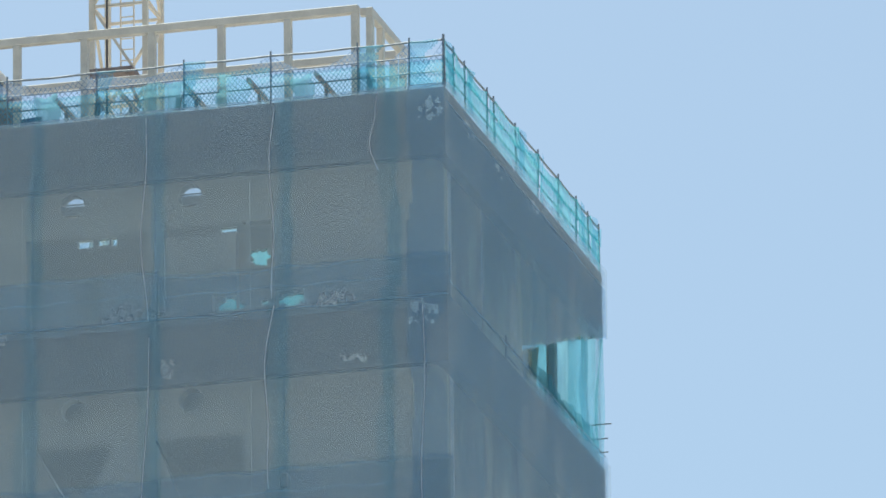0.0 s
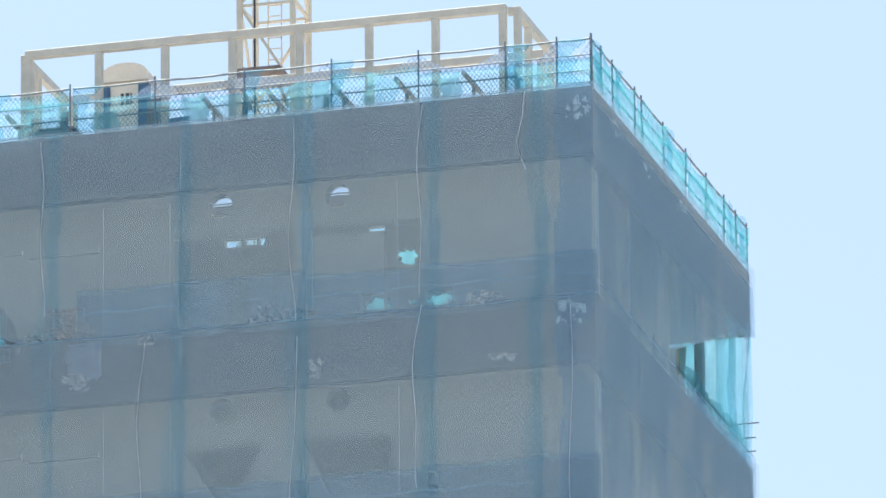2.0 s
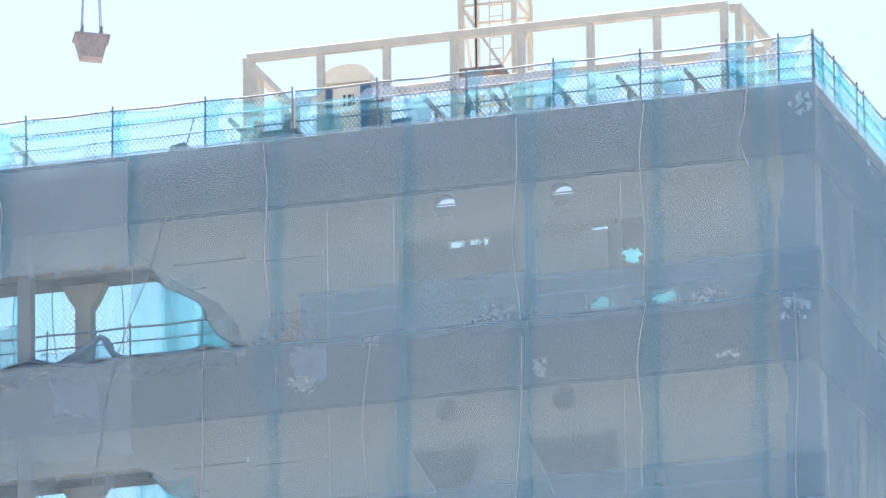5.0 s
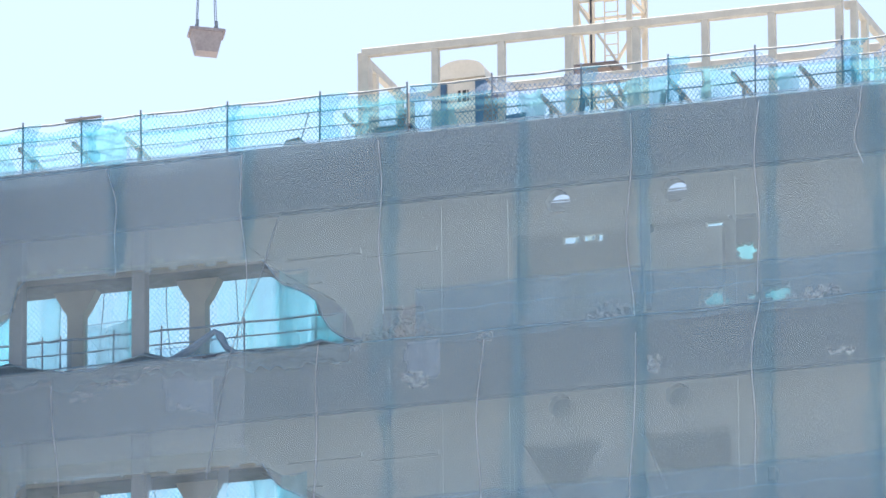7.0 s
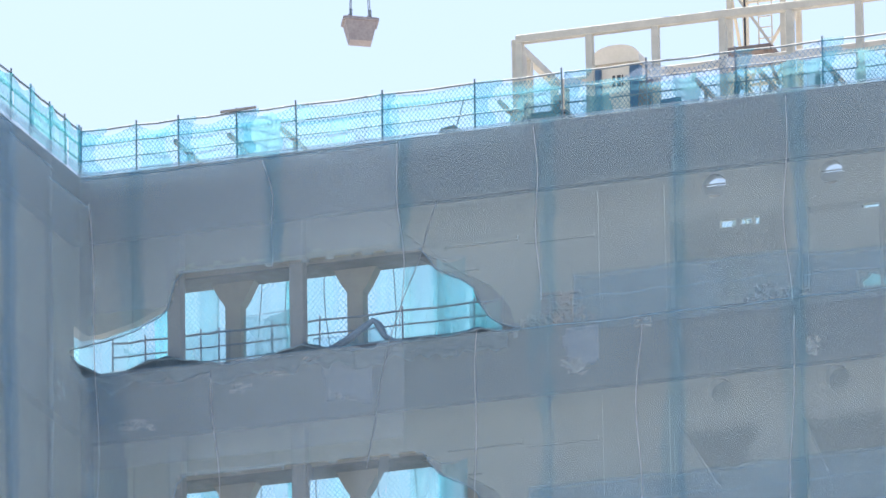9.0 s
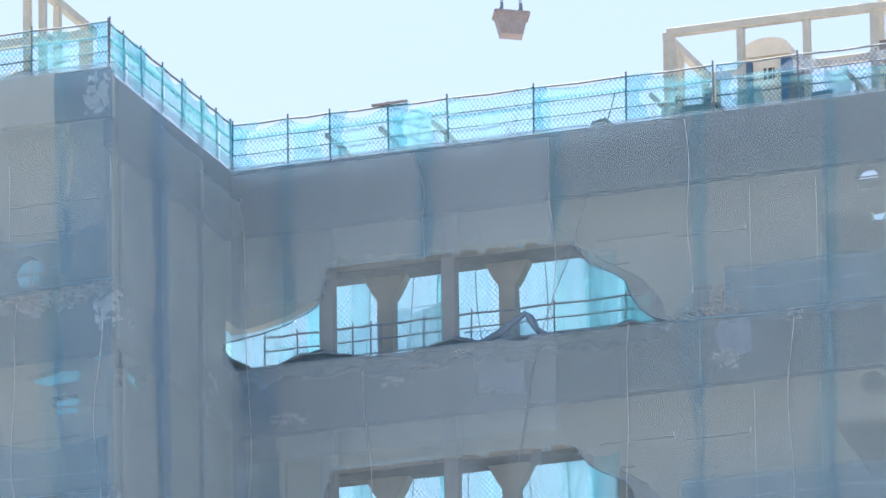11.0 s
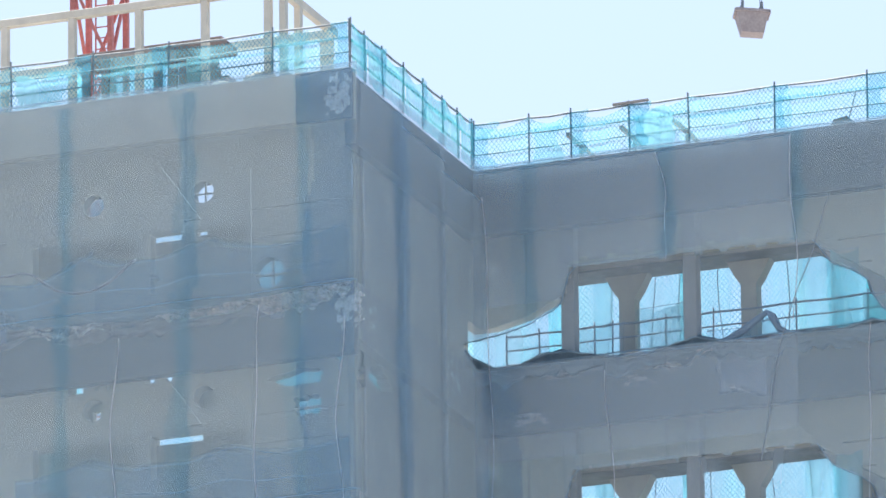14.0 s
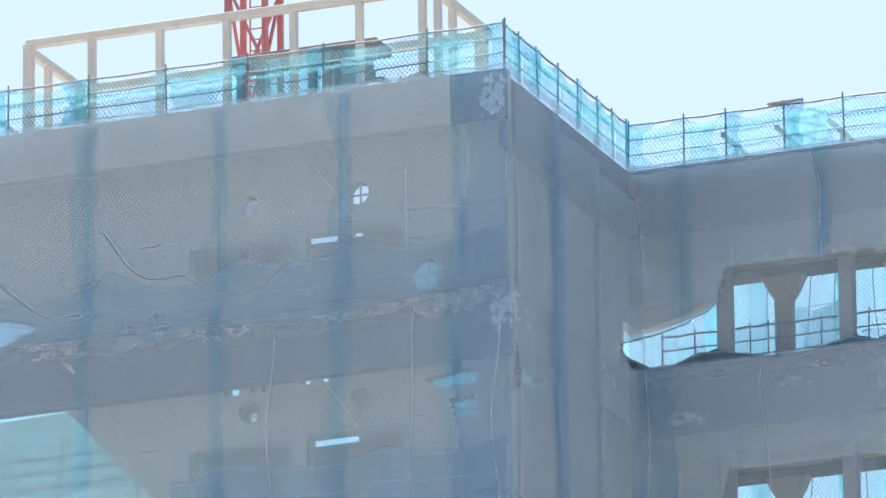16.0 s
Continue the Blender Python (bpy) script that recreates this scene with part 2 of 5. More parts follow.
def holed(bm, x0, x1, z0, z1, cx, cz, r, y0, y1, n=32, rz=None, rough=0.0):
    """A wall panel with a round hole through it; rz flattens the hole and rough makes its rim ragged."""
    rings = []
    for y in (y0, y1):
        outer, inner = [], []
        for i in range(n):
            a = 2 * math.pi * (i + 0.5) / n
            c, s = math.cos(a), math.sin(a)
            kx = ((x1 - cx) if c > 0 else (x0 - cx)) / c
            kz = ((z1 - cz) if s > 0 else (z0 - cz)) / s
            k = min(kx, kz)
            outer.append(bm.verts.new((cx + k * c, y, cz + k * s)))
            wild = 1 + rough * (noise.noise(Vector((c * 1.9 + cx, s * 1.9 + cz, 0))) + 0.3 * noise.noise(Vector((c * 6 + cx, s * 6, cz))))
            inner.append(bm.verts.new((cx + r * c * wild, y, cz + (rz or r) * s * wild)))
        rings.append((outer, inner))
    (fo, fi), (ko, ki) = rings
    for i in range(n):
        j = (i + 1) % n
        bm.faces.new((fo[i], fo[j], fi[j], fi[i]))
        bm.faces.new((ko[j], ko[i], ki[i], ki[j]))
        bm.faces.new((fi[i], fi[j], ki[j], ki[i]))
    # corners of the rectangle
    for y, o in ((y0, fo), (y1, ko)):
        for a, c in zip(o, o[1:] + o[:1]):
            if abs(a.co.x - c.co.x) > 1e-4 and abs(a.co.z - c.co.z) > 1e-4:
                side = a if min(abs(a.co.x - x0), abs(a.co.x - x1)) < 1e-4 else c
                other = c if side is a else a
                v = bm.verts.new((side.co.x, y, other.co.z))
                bm.faces.new((a, v, c))
    return bm


def cloth(bm, origin, along, length, z0, z1, step=0.14, wave=0.05, hole=None, seed=0.0, out=(0, -1, 0), top=None, bottom=None, sag=0.0):
    """A hanging sheet of net with folds; hole(u, z) tells where it is torn away. UV in metres."""
    origin, along, out = Vector(origin), Vector(along).normalized(), Vector(out)
    nu, nz = max(2, round(length / step)), max(2, round((z1 - z0) / step))
    uvl = bm.loops.layers.uv.get("metres") or bm.loops.layers.uv.new("metres")
    grid = []
    for i in range(nu + 1):
        u = length * i / nu
        col = []
        for k in range(nz + 1):
            zt = z1 if top is None else top(u)
            zb = z0 if bottom is None else bottom(u)
            z = zb + (zt - zb) * k / nz
            f = noise.noise(Vector((u * 1.3 + seed, z * 0.22, seed))) + 0.5 * noise.noise(Vector((u * 4.1, z * 0.8 + seed, seed)))
            g = noise.noise(Vector((u * 0.4 + seed, z * 0.5, 7 + seed)))
            col.append((bm.verts.new(origin + along * (u + 0.03 * g) + out * (wave * (f + g)) + Vector((0, 0, z - origin.z))), u, z))
        grid.append(col)
    for i in range(nu):
        for k in range(nz):
            q = (grid[i][k], grid[i + 1][k], grid[i + 1][k + 1], grid[i][k + 1])
            if hole:
                cu, cz = sum(v[1] for v in q) / 4, sum(v[2] for v in q) / 4
                if hole(cu, cz):
                    continue
            f = bm.faces.new([v[0] for v in q])
            for lp, v in zip(f.loops, q):
                lp[uvl].uv = (v[1] + seed * 3.7, v[2])
    if hole:
        left, best = set(bm.faces), []
        while left:
            todo, seen = [left.pop()], []
            while todo:
                f = todo.pop()
                seen.append(f)
                for e in f.edges:
                    for o in e.link_faces:
                        if o in left:
                            left.remove(o)
                            todo.append(o)
            if len(seen) > len(best):
                best = seen
        keep = set(best)
        for f in [f for f in bm.faces if f not in keep]:
            bm.faces.remove(f)
    loose = [v for v in bm.verts if not v.link_faces]
    bmesh.ops.delete(bm, geom=loose, context="VERTS")
    return bm


def sheet(name, bm, material, parent, label=""):
    me = bpy.data.meshes.new(name)
    for f in bm.faces:
        f.smooth = True
    bm.to_mesh(me)
    bm.free()
    me.materials.append(material)
    ob = new(name, me)
    if parent:
        ob.parent = parent
        ob.location = -Vector(parent.location)
    if label:
        ob["label"] = label
    return ob


def tube(bm, pts, radii, n=6):
    """A continuous round tube through the points."""
    pts = [Vector(p) for p in pts]
    if not isinstance(radii, (list, tuple)):
        radii = [radii] * len(pts)
    rings = []
    for i, p in enumerate(pts):
        d = (pts[min(i + 1, len(pts) - 1)] - pts[max(i - 1, 0)]).normalized()
        a = d.orthogonal().normalized() if not rings else (side - d * side.dot(d)).normalized()
        side = a
        c = d.cross(a)
        rings.append([bm.verts.new(p + (a * math.cos(2 * math.pi * k / n) + c * math.sin(2 * math.pi * k / n)) * radii[i]) for k in range(n)])
    for ra, rb in zip(rings, rings[1:]):
        for k in range(n):
            bm.faces.new((ra[k], ra[(k + 1) % n], rb[(k + 1) % n], rb[k]))
    bm.faces.new(rings[0][::-1])
    bm.faces.new(rings[-1])
    return bm


def cord(name, pts, r, material, parent=None, label="", cat="rope", group=""):
    bm = B()
    tube(bm, pts, r, 5)
    if parent:
        return part(name, bm, material, parent, label)
    return whole(name, bm, material, label, cat, group)


def crumple(name, x, z, w, h, y, seed, material=None, along="x", full=0.62, lie=False, label="torn white plastic sheet hanging on the slab edge"):
    """A ragged scrap of sheet, creased and hanging over an edge."""
    bm = B()
    rnd = random.Random(seed)
    nu, nz = max(4, int(w / 0.045)), max(4, int(h / 0.045))
    vs = {}
    for i in range(nu + 1):
        for k in range(nz + 1):
            u, v = i / nu, k / nz
            d = noise.noise(Vector((u * w * 5 + seed, v * h * 5, seed))) * 0.09 + 0.05 * noise.noise(Vector((u * w * 14, v * h * 14, seed * 2)))
            px, pz = x + (u - 0.5) * w, z + (v - 0.5) * h + 0.12 * noise.noise(Vector((u * w * 2, seed, 0)))
            vs[i, k] = bm.verts.new((px, y - 0.05 - d, pz) if along == "x" else (y + 0.05 + d, px, pz))
    for i in range(nu):
        for k in range(nz):
            u, v = (i + 0.5) / nu - 0.5, (k + 0.5) / nz - 0.5
            edge = 1.0 - (abs(u) * 2) ** 3 - (abs(v) * 2) ** 3
            grain = Vector((u * w * 4.2 + seed, v * h * 17 + 0.8 * noise.noise(Vector((u * w * 2, seed, 1))), 3 + seed)) if lie else Vector((u * w * 8 + seed, v * h * 7 + u * w * 2, 3 + seed))
            if edge + 1.7 * noise.noise(grain) - full > 0:
                bm.faces.new((vs[i, k], vs[i + 1, k], vs[i + 1, k + 1], vs[i, k + 1]))
    bmesh.ops.delete(bm, geom=[q for q in bm.verts if not q.link_faces], context="VERTS")
    if not bm.faces:
        bm.free()
        return None
    g = bmesh.ops.solidify(bm, geom=bm.faces[:], thickness=0.012)
    return whole(name, bm, material or PALE, label, "plastic sheet", "torn sheeting on slab edges")


def ruck(x0, x1, y, tops, h, seed, material, label):
    """A continuous rucked-up strip of sheeting with level creases and a ragged lower edge."""
    bm = B()
    nu, nv = int((x1 - x0) / 0.06), 9
    rows = []
    for i in range(nu + 1):
        x = x0 + (x1 - x0) * i / nu
        zt = float(np.interp(x, [p[0] for p in tops], [p[1] for p in tops])) + 0.05 * noise.noise(Vector((x * 1.6, seed, 0)))
        zb = zt - h * (0.75 + 0.55 * noise.noise(Vector((x * 0.9, seed, 4))) + 0.35 * noise.noise(Vector((x * 3.5, seed, 8))))
        rows.append([bm.verts.new((x, y - 0.06 - 0.07 * noise.noise(Vector((x * 1.3, k * 0.85, seed))) - 0.03 * noise.noise(Vector((x * 6, k * 1.3, seed))), zt + (zb - zt) * k / nv)) for k in range(nv + 1)])
    for a, c in zip(rows, rows[1:]):
        for k in range(nv):
            bm.faces.new((a[k], a[k + 1], c[k + 1], c[k]))
    bmesh.ops.solidify(bm, geom=bm.faces[:], thickness=0.012)
    return whole("rucked_sheeting", bm, material, label, "plastic sheet", "torn sheeting on slab edges", smooth=True)


def wrinkled(x0, x1, y, tops, h, seed, material, label):
    """A strip of stiff sheeting crushed into lumps and level folds along an edge."""
    bm = B()
    nu, nv = int((x1 - x0) / 0.035), max(8, int(h / 0.035))
    rows = []
    for i in range(nu + 1):
        x = x0 + (x1 - x0) * i / nu
        fade = min(1.0, (x - x0) * 2.5, (x1 - x) * 4 + 0.3)
        zt = float(np.interp(x, [p[0] for p in tops], [p[1] for p in tops])) + 0.04 * noise.noise(Vector((x * 2.1, seed, 0)))
        zb = zt - h * max(0.25, fade) * (0.8 + 0.35 * noise.noise(Vector((x * 1.4, seed, 4))) + 0.3 * noise.noise(Vector((x * 5.5, seed, 8))))
        col = []
        for k in range(nv + 1):
            z = zt + (zb - zt) * k / nv
            lump = abs(noise.noise(Vector((x * 3.4, z * 6.5, seed)))) + 0.6 * abs(noise.noise(Vector((x * 8, z * 13, seed + 3))))
            col.append(bm.verts.new((x, y - 0.05 - 0.16 * lump, z)))
        rows.append(col)
    for a, c in zip(rows, rows[1:]):
        for k in range(nv):
            bm.faces.new((a[k], a[k + 1], c[k + 1], c[k]))
    bmesh.ops.solidify(bm, geom=bm.faces[:], thickness=0.012)
    return whole("crumpled_sheeting", bm, material, label, "plastic sheet", "torn sheeting on slab edges")


def slots(b, x0, x1, y0, y1, z0, z1, gaps):
    """A wall with rectangular gaps through it, laid up in horizontal courses."""
    zs = sorted({z0, z1, *(g[2] for g in gaps), *(g[3] for g in gaps)})
    for za, zb in zip(zs, zs[1:]):
        x = x0
        for g in sorted(gaps):
            if g[2] <= za + 1e-6 and g[3] >= zb - 1e-6:
                box(b, x, g[0], y0, y1, za, zb)
                x = g[1]
        box(b, x, x1, y0, y1, za, zb)


# ---- setting ----
DECK = [76.8, 71.75, 66.7]          # tops of the slab edges, storey 5.05
FALL = 1.65                          # depth of the edge beam
# ground is out of view; its pale surface serves as a reflector
bm = B()
bmesh.ops.create_grid(bm, x_segments=8, y_segments=8, size=3000)
ground = whole("ground", bm, EARTH, "unseen bare ground, kept pale to bounce light onto the fronts", "ground", kind="structure")
ground.location.z = -1.7

XR, XM, XL, XE = 0.0, -14.3, -25.0, -52.0   # right corner, end of the deep block, inner corner, far end
YB, YT, YF = 15.24, 5.6, -8.08              # rear of the deep block, rear of the thin link, front of the forward block


def slab(name, x0, x1, y0, y1, z, thick, label):
    b = B()
    box(b, x0, x1, y0, y1, z - thick, z, 0.03)
    return whole(name, b, CONCRETE_D, label, "floor slab", kind="structure")


def edge_beam(b, x0, x1, y0, y1, z, fall=FALL):
    box(b, x0, x1, y0, y1, z - fall, z - 0.003, 0.006)


# roof rim of the deep block, open to the sky in the middle
b = B()
box(b, -14.3, -0.3, 0.3, 3.2, 76.4, 76.8)
box(b, -14.3, -11.3, 3.2, 5.2, 76.4, 76.8)
box(b, -5.6, -0.3, 3.2, 5.2, 76.4, 76.8)
box(b, -14.3, -0.3, 13.0, 14.9, 76.4, 76.8)
box(b, -2.0, -0.3, 5.2, 13.0, 76.4, 76.8)
box(b, -14.3, -12.6, 5.2, 13.0, 76.4, 76.8)
whole("roof_slab_1", b, CONCRETE_D, "grey concrete roof slab round an open well", "roof slab", kind="structure")
slab("roof_slab_2", XL, -14.3, 0.3, YT - 0.3, 76.8, 0.4, "grey concrete roof slab of the narrow link")
slab("roof_slab_3", XE, XL - 0.3, YF + 0.3, -2.7, 76.95, 0.4, "grey concrete roof slab of the forward block")

for k, z in enumerate(DECK):
    if k:
        slab(f"floor_slab_{2 * k - 1}", -14.3, -0.3, 0.3, 4.85, z, 0.35, "grey concrete floor slab of the deep block")
        slab(f"floor_slab_{2 * k}", XL, -14.3, 0.3, YT - 0.3, z, 0.35, "grey concrete floor slab of the narrow link")
        slab(f"floor_slab_{2 * k + 20}", -2.0, -0.3, 4.85, YB - 0.3, z, 0.35, "grey concrete floor slab along the side wall")
        slab(f"floor_slab_{2 * k + 10}", XE, XL - 0.3, YF + 0.3, -4.35, z - 0.1, 0.35, "grey concrete floor slab of the forward block")
    b = B()
    edge_beam(b, XL, XR, 0.0, 0.3, z)
    whole(f"edge_beam_front_{k + 1}", b, SHEET, "concrete edge beam wrapped in dark membrane", "edge beam", kind="structure")
    b = B()
    edge_beam(b, -0.3, XR, 0.302, YB, z)
    whole(f"edge_beam_side_{k + 1}", b, SHEET, "concrete edge beam wrapped in dark membrane", "edge beam", kind="structure")
    b = B()
    edge_beam(b, XL - 0.3, XL, YF + 0.302, 0.3, z, FALL if k != 1 else 1.35)
    whole(f"edge_beam_inner_{k + 1}", b, SHEET if k == 0 else CONCRETE_D, "concrete edge beam of the inner corner", "edge beam", kind="structure")
    b = B()
    if k == 0:
        edge_beam(b, XE, XL, YF, YF + 0.3, 76.95, 1.2)
        whole("edge_beam_forward_1", b, CONCRETE, "bare pale concrete edge beam", "edge beam", kind="structure")
    else:
        edge_beam(b, XE, XL, YF, YF + 0.3, z - 0.38 + 0.12, 1.5)
        whole(f"edge_beam_forward_{k + 1}", b, SHEET, "concrete edge beam wrapped in dark membrane", "edge beam", kind="structure")
b = B()
box(b, -26.4, XL + 0.012, YF - 0.012, YF + 0.1, 75.72, 76.93, 0.006)
whole("membrane_wrap", b, SHEET, "dark membrane lapped round the corner of the edge beam", "membrane", kind="structure")
# rear edges, low so that the sky shows above the floors
for k, z in enumerate(DECK):
    b = B()
    edge_beam(b, XM, -5.0, YB - 0.3, YB, z, 0.5)
    edge_beam(b, -5.0, -0.302, YB - 0.3, YB, z, 1.65)
    edge_beam(b, XL, XM, YT - 0.3, YT, z, 0.42)
    whole(f"edge_beam_rear_{k + 1}", b, CONCRETE_D, "bare concrete rear slab edge", "edge beam", kind="structure")

# walls set back behind the slab edges
WY0, WY1 = 1.25, 1.6
PIERS = (-21.67, -18.57)
for k, z in enumerate(DECK):
    top, low = z - 0.401, z - 4.7
    lint = z - 2.45
    # deep block: solid wall with round service holes and an opening
    b = B()
    hz = z - 1.68
    head = lint if k == 0 else z - 2.56
    holed(b, -10.6, -8.1, head, top, -9.46, hz, 0.295, WY0, WY1)
    holed(b, -8.1, -5.3, head, top, -6.58, hz, 0.295, WY0, WY1)
    xo = -4.6 if k == 0 else -5.3
    slots(b, xo, -0.3, WY0, WY1, z - 5.049, top, [(-4.5, -3.8, 72.12, 72.6)] if k == 0 else [])
    if k == 0:
        box(b, -5.3, xo, WY0, WY1, lint, top)
    if k == 0:
        for hx in (-9.48, -6.58):
            box(b, hx - 0.29, hx + 0.29, WY0 + 0.15, WY0 + 0.18, hz + 0.07, hz + 0.1)
    box(b, -14.3, -10.6, WY0, WY1, z - 5.049, top)
    box(b, -10.6, xo, WY0, WY1, z - 5.049, z - (4.6 if k == 0 else 3.95))
    box(b, -14.2, -12.46, WY0 - 0.05, WY0, z - 2.58, z - 2.46)
    for xx in (-12.4, -10.75, -5.15):
        box(b, xx - 0.05, xx + 0.05, WY0 - 0.03, WY0, z - 5.04, z - 1.5)
    if k == 0:
        box(b, -7.6, -7.2, WY0, WY1, z - 4.5, lint)
        slots(b, -7.2, -5.45, WY0 + 0.04, WY1 - 0.05, z - 4.6, z - 2.66, [(-6.05, -5.46, 72.1, 72.65)])
    else:
        prism(b, [(-8.45, head), (-7.45, head), (-6.9, z - 3.95), (-9.1, z - 3.95)], WY0 + 0.02, WY1 - 0.02)
        prism(b, [(-10.6, head), (-10.4, head), (-9.6, z - 3.95), (-10.6, z - 3.95)], WY0 + 0.02, WY1 - 0.02)
    whole(f"wall_front_{k + 1}", b, CONCRETE, "pale concrete wall with round service holes", "wall", kind="structure")
    # link: lintel over a row of openings
    b = B()
    box(b, XL - 0.31, -14.3, WY0, WY0 + 1.0, lint, top)
    box(b, XL - 0.31, XL + 0.02, WY0 + 0.003, WY1 - 0.003, z - 3.6, lint)
    prism(b, [(XL, lint), (XL, z - 3.6), (-24.1, z - 3.4), (-23.5, z - 3.13), (-23.2, z - 2.99), (-22.95, lint - 0.06), (-22.95, lint)], WY0, WY1)
    prism(b, [(-14.3, lint), (-16.8, lint), (-16.1, z - 2.88), (-15.07, z - 3.51), (-14.6, z - 4.1), (-14.35, z - 5.049), (-14.3, z - 5.049)], WY0, WY1)
    prism(b, [(-17.95, z - 1.42), (-17.6, z - 1.42), (-15.35, z - 3.1), (-15.78, z - 3.1)], WY0 - 0.12, WY0)
    box(b, -16.6, -14.35, WY0 - 0.12, WY0, z - 2.47, z - 2.36)
    whole(f"lintel_wall_{k + 1}", b, CONCRETE, "pale concrete wall above a row of openings", "wall", kind="structure")
    # added dark plate and sloped prism, painting the shade under the lintel
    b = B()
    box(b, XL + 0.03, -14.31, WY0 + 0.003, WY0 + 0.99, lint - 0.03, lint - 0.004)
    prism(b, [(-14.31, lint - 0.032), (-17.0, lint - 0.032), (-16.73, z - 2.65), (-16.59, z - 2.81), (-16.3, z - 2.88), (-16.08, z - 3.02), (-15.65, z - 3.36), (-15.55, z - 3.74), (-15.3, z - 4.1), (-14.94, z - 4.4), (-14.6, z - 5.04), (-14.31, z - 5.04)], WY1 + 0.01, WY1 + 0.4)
    whole(f"lintel_shade_{k + 1}", b, SHADE_GREY, "added dark plate and reveal under the lintel, shade put into the colour", "soffit", kind="structure")
    # inner wall behind the deep block's rooms
    b = B()
    if k == 0:
        slots(b, -14.0, -0.35, 4.6, 4.8, z - 5.049, 76.24, [(-10.74, -10.25, 75.92, 76.02), (-7.85, -7.3, 75.92, 76.02), (-10.35, -9.95, 75.17, 75.38), (-9.85, -9.55, 75.2, 75.38), (-9.5, -9.36, 75.17, 75.38), (-6.78, -6.36, 75.25, 75.37), (-6.25, -5.35, 74.2, 74.9), (-7.0, -6.15, 73.1, 73.75), (-5.78, -5.6, 73.34, 73.46), (-5.5, -4.5, 73.12, 73.7)])
        holed(b, -6.25, -5.35, 74.2, 74.9, -5.8, 74.55, 0.24, 4.6, 4.8, 36, 0.21, 0.6)
        holed(b, -7.0, -6.15, 73.1, 73.75, -6.55, 73.42, 0.31, 4.6, 4.8, 36, 0.18, 0.5)
        holed(b, -5.5, -4.5, 73.12, 73.7, -5.02, 73.42, 0.38, 4.6, 4.8, 36, 0.16, 0.5)
    elif k == 1:
        slots(b, -14.0, -0.35, 4.6, 4.8, z - 5.049, z - 0.36, [(-8.42, -8.3, 70.12, 70.3), (-7.8, -7.55, 70.16, 70.24), (-7.15, -6.3, 70.15, 70.23)])
    else:
        box(b, -14.0, -0.35, 4.6, 4.8, z - 5.049, z - 0.36)
    whole(f"inner_wall_{k + 1}", b, CONCRETE, "pale concrete inner wall", "wall", kind="structure")
    # side wall of the deep block
    b = B()
    box(b, -1.6, -1.25, WY1, 12.0, z - 5.049, top)
    prism(b, [(12.0, z - 2.7), (YB - 0.4, z - 1.8), (YB - 0.4, top), (12.0, top)], -1.6, -1.25, swap=True)
    whole(f"wall_side_{k + 1}", b, CONCRETE, "pale concrete side wall with a wide opening", "wall", kind="structure")
    # forward block
    b = B()
    fy0, fy1 = YF + 1.25, YF + 1.6
    ft, fl = z - (0.26 if k == 0 else 0.62), z - (2.9 if k == 0 else 2.84)
    hz = z - 2.03
    pt = 70.15 if k == 1 else ft
    holed(b, -30.7, -28.2, fl, pt, -29.25, hz, 0.27, fy0, fy1)
    holed(b, -33.6, -30.7, fl, pt, -32.05, hz, 0.27, fy0, fy1)
    if k == 1:
        slots(b, -33.6, -28.2, fy0, fy1, pt, ft, [(-32.7, -32.3, 70.17, 70.5), (-32.02, -31.9, 70.2, 70.5), (-31.72, -31.64, 70.17, 70.5), (-30.75, -30.05, 70.22, 70.46)])
    if k == 0:
        box(b, -29.27, -29.23, fy0 + 0.15, fy0 + 0.19, hz - 0.29, hz + 0.29)
        box(b, -29.54, -28.96, fy0 + 0.15, fy0 + 0.19, hz - 0.02, hz + 0.02)
    if k == 0:
        holed(b, -28.2, -25.63, z - 5.149, ft, -27.6, 72.58, 0.38, fy0, fy1)
        box(b, -27.57, -27.51, fy0 + 0.1, fy0 + 0.14, 72.2, 72.9)
        box(b, -27.97, -27.22, fy0 + 0.1, fy0 + 0.14, 72.52, 72.57)
    else:
        gaps = [(-27.75, -26.1, z - 2.1, z - 1.55), (-27.15, -26.15, z - 2.85, z - 2.2), (-26.05, -25.66, z - 1.6, z - 1.1)]
        slots(b, -28.2, -25.63, fy0, fy1, z - 5.149, ft, gaps)
        for (ga, gb, gc, gd), gr, gz in zip(gaps, (0.66, 0.38, 0.16), (0.19, 0.25, 0.16)):
            holed(b, ga, gb, gc, gd, (ga + gb) / 2, (gc + gd) / 2, gr, fy0, fy1, 36, gz, 0.4)
    for dz in (2.6, 3.3):
        box(b, -28.1, -25.7, fy0 - 0.025, fy0, z - dz - 0.03, z - dz + 0.03)
    for xx in (-28.1,):
        box(b, xx - 0.07, xx + 0.07, fy0 - 0.03, fy0, z - 5.1, z - 1.6)
    prism(b, [(-36.6, z - 1.3), (-36.2, z - 1.3), (-34.3, z - 2.7), (-34.8, z - 2.7)], fy0 - 0.05, fy0)
    prism(b, [(-30.6, z - 1.3), (-30.3, z - 1.3), (-29.3, z - 2.7), (-29.75, z - 2.7)], fy0 - 0.05, fy0)
    if k == 1:
        box(b, -35.3, -33.6, fy0, fy1, 70.46, ft)
    else:
        slots(b, XE, -33.6, fy0, fy1, z - 5.149, ft, [(-40.2, -37.0, 71.9, 73.1)] if k == 0 else [])
        if k == 0:
            holed(b, -40.2, -37.0, 71.9, 73.1, -38.6, 72.45, 0.95, fy0, fy1, 40, 0.36, 0.5)
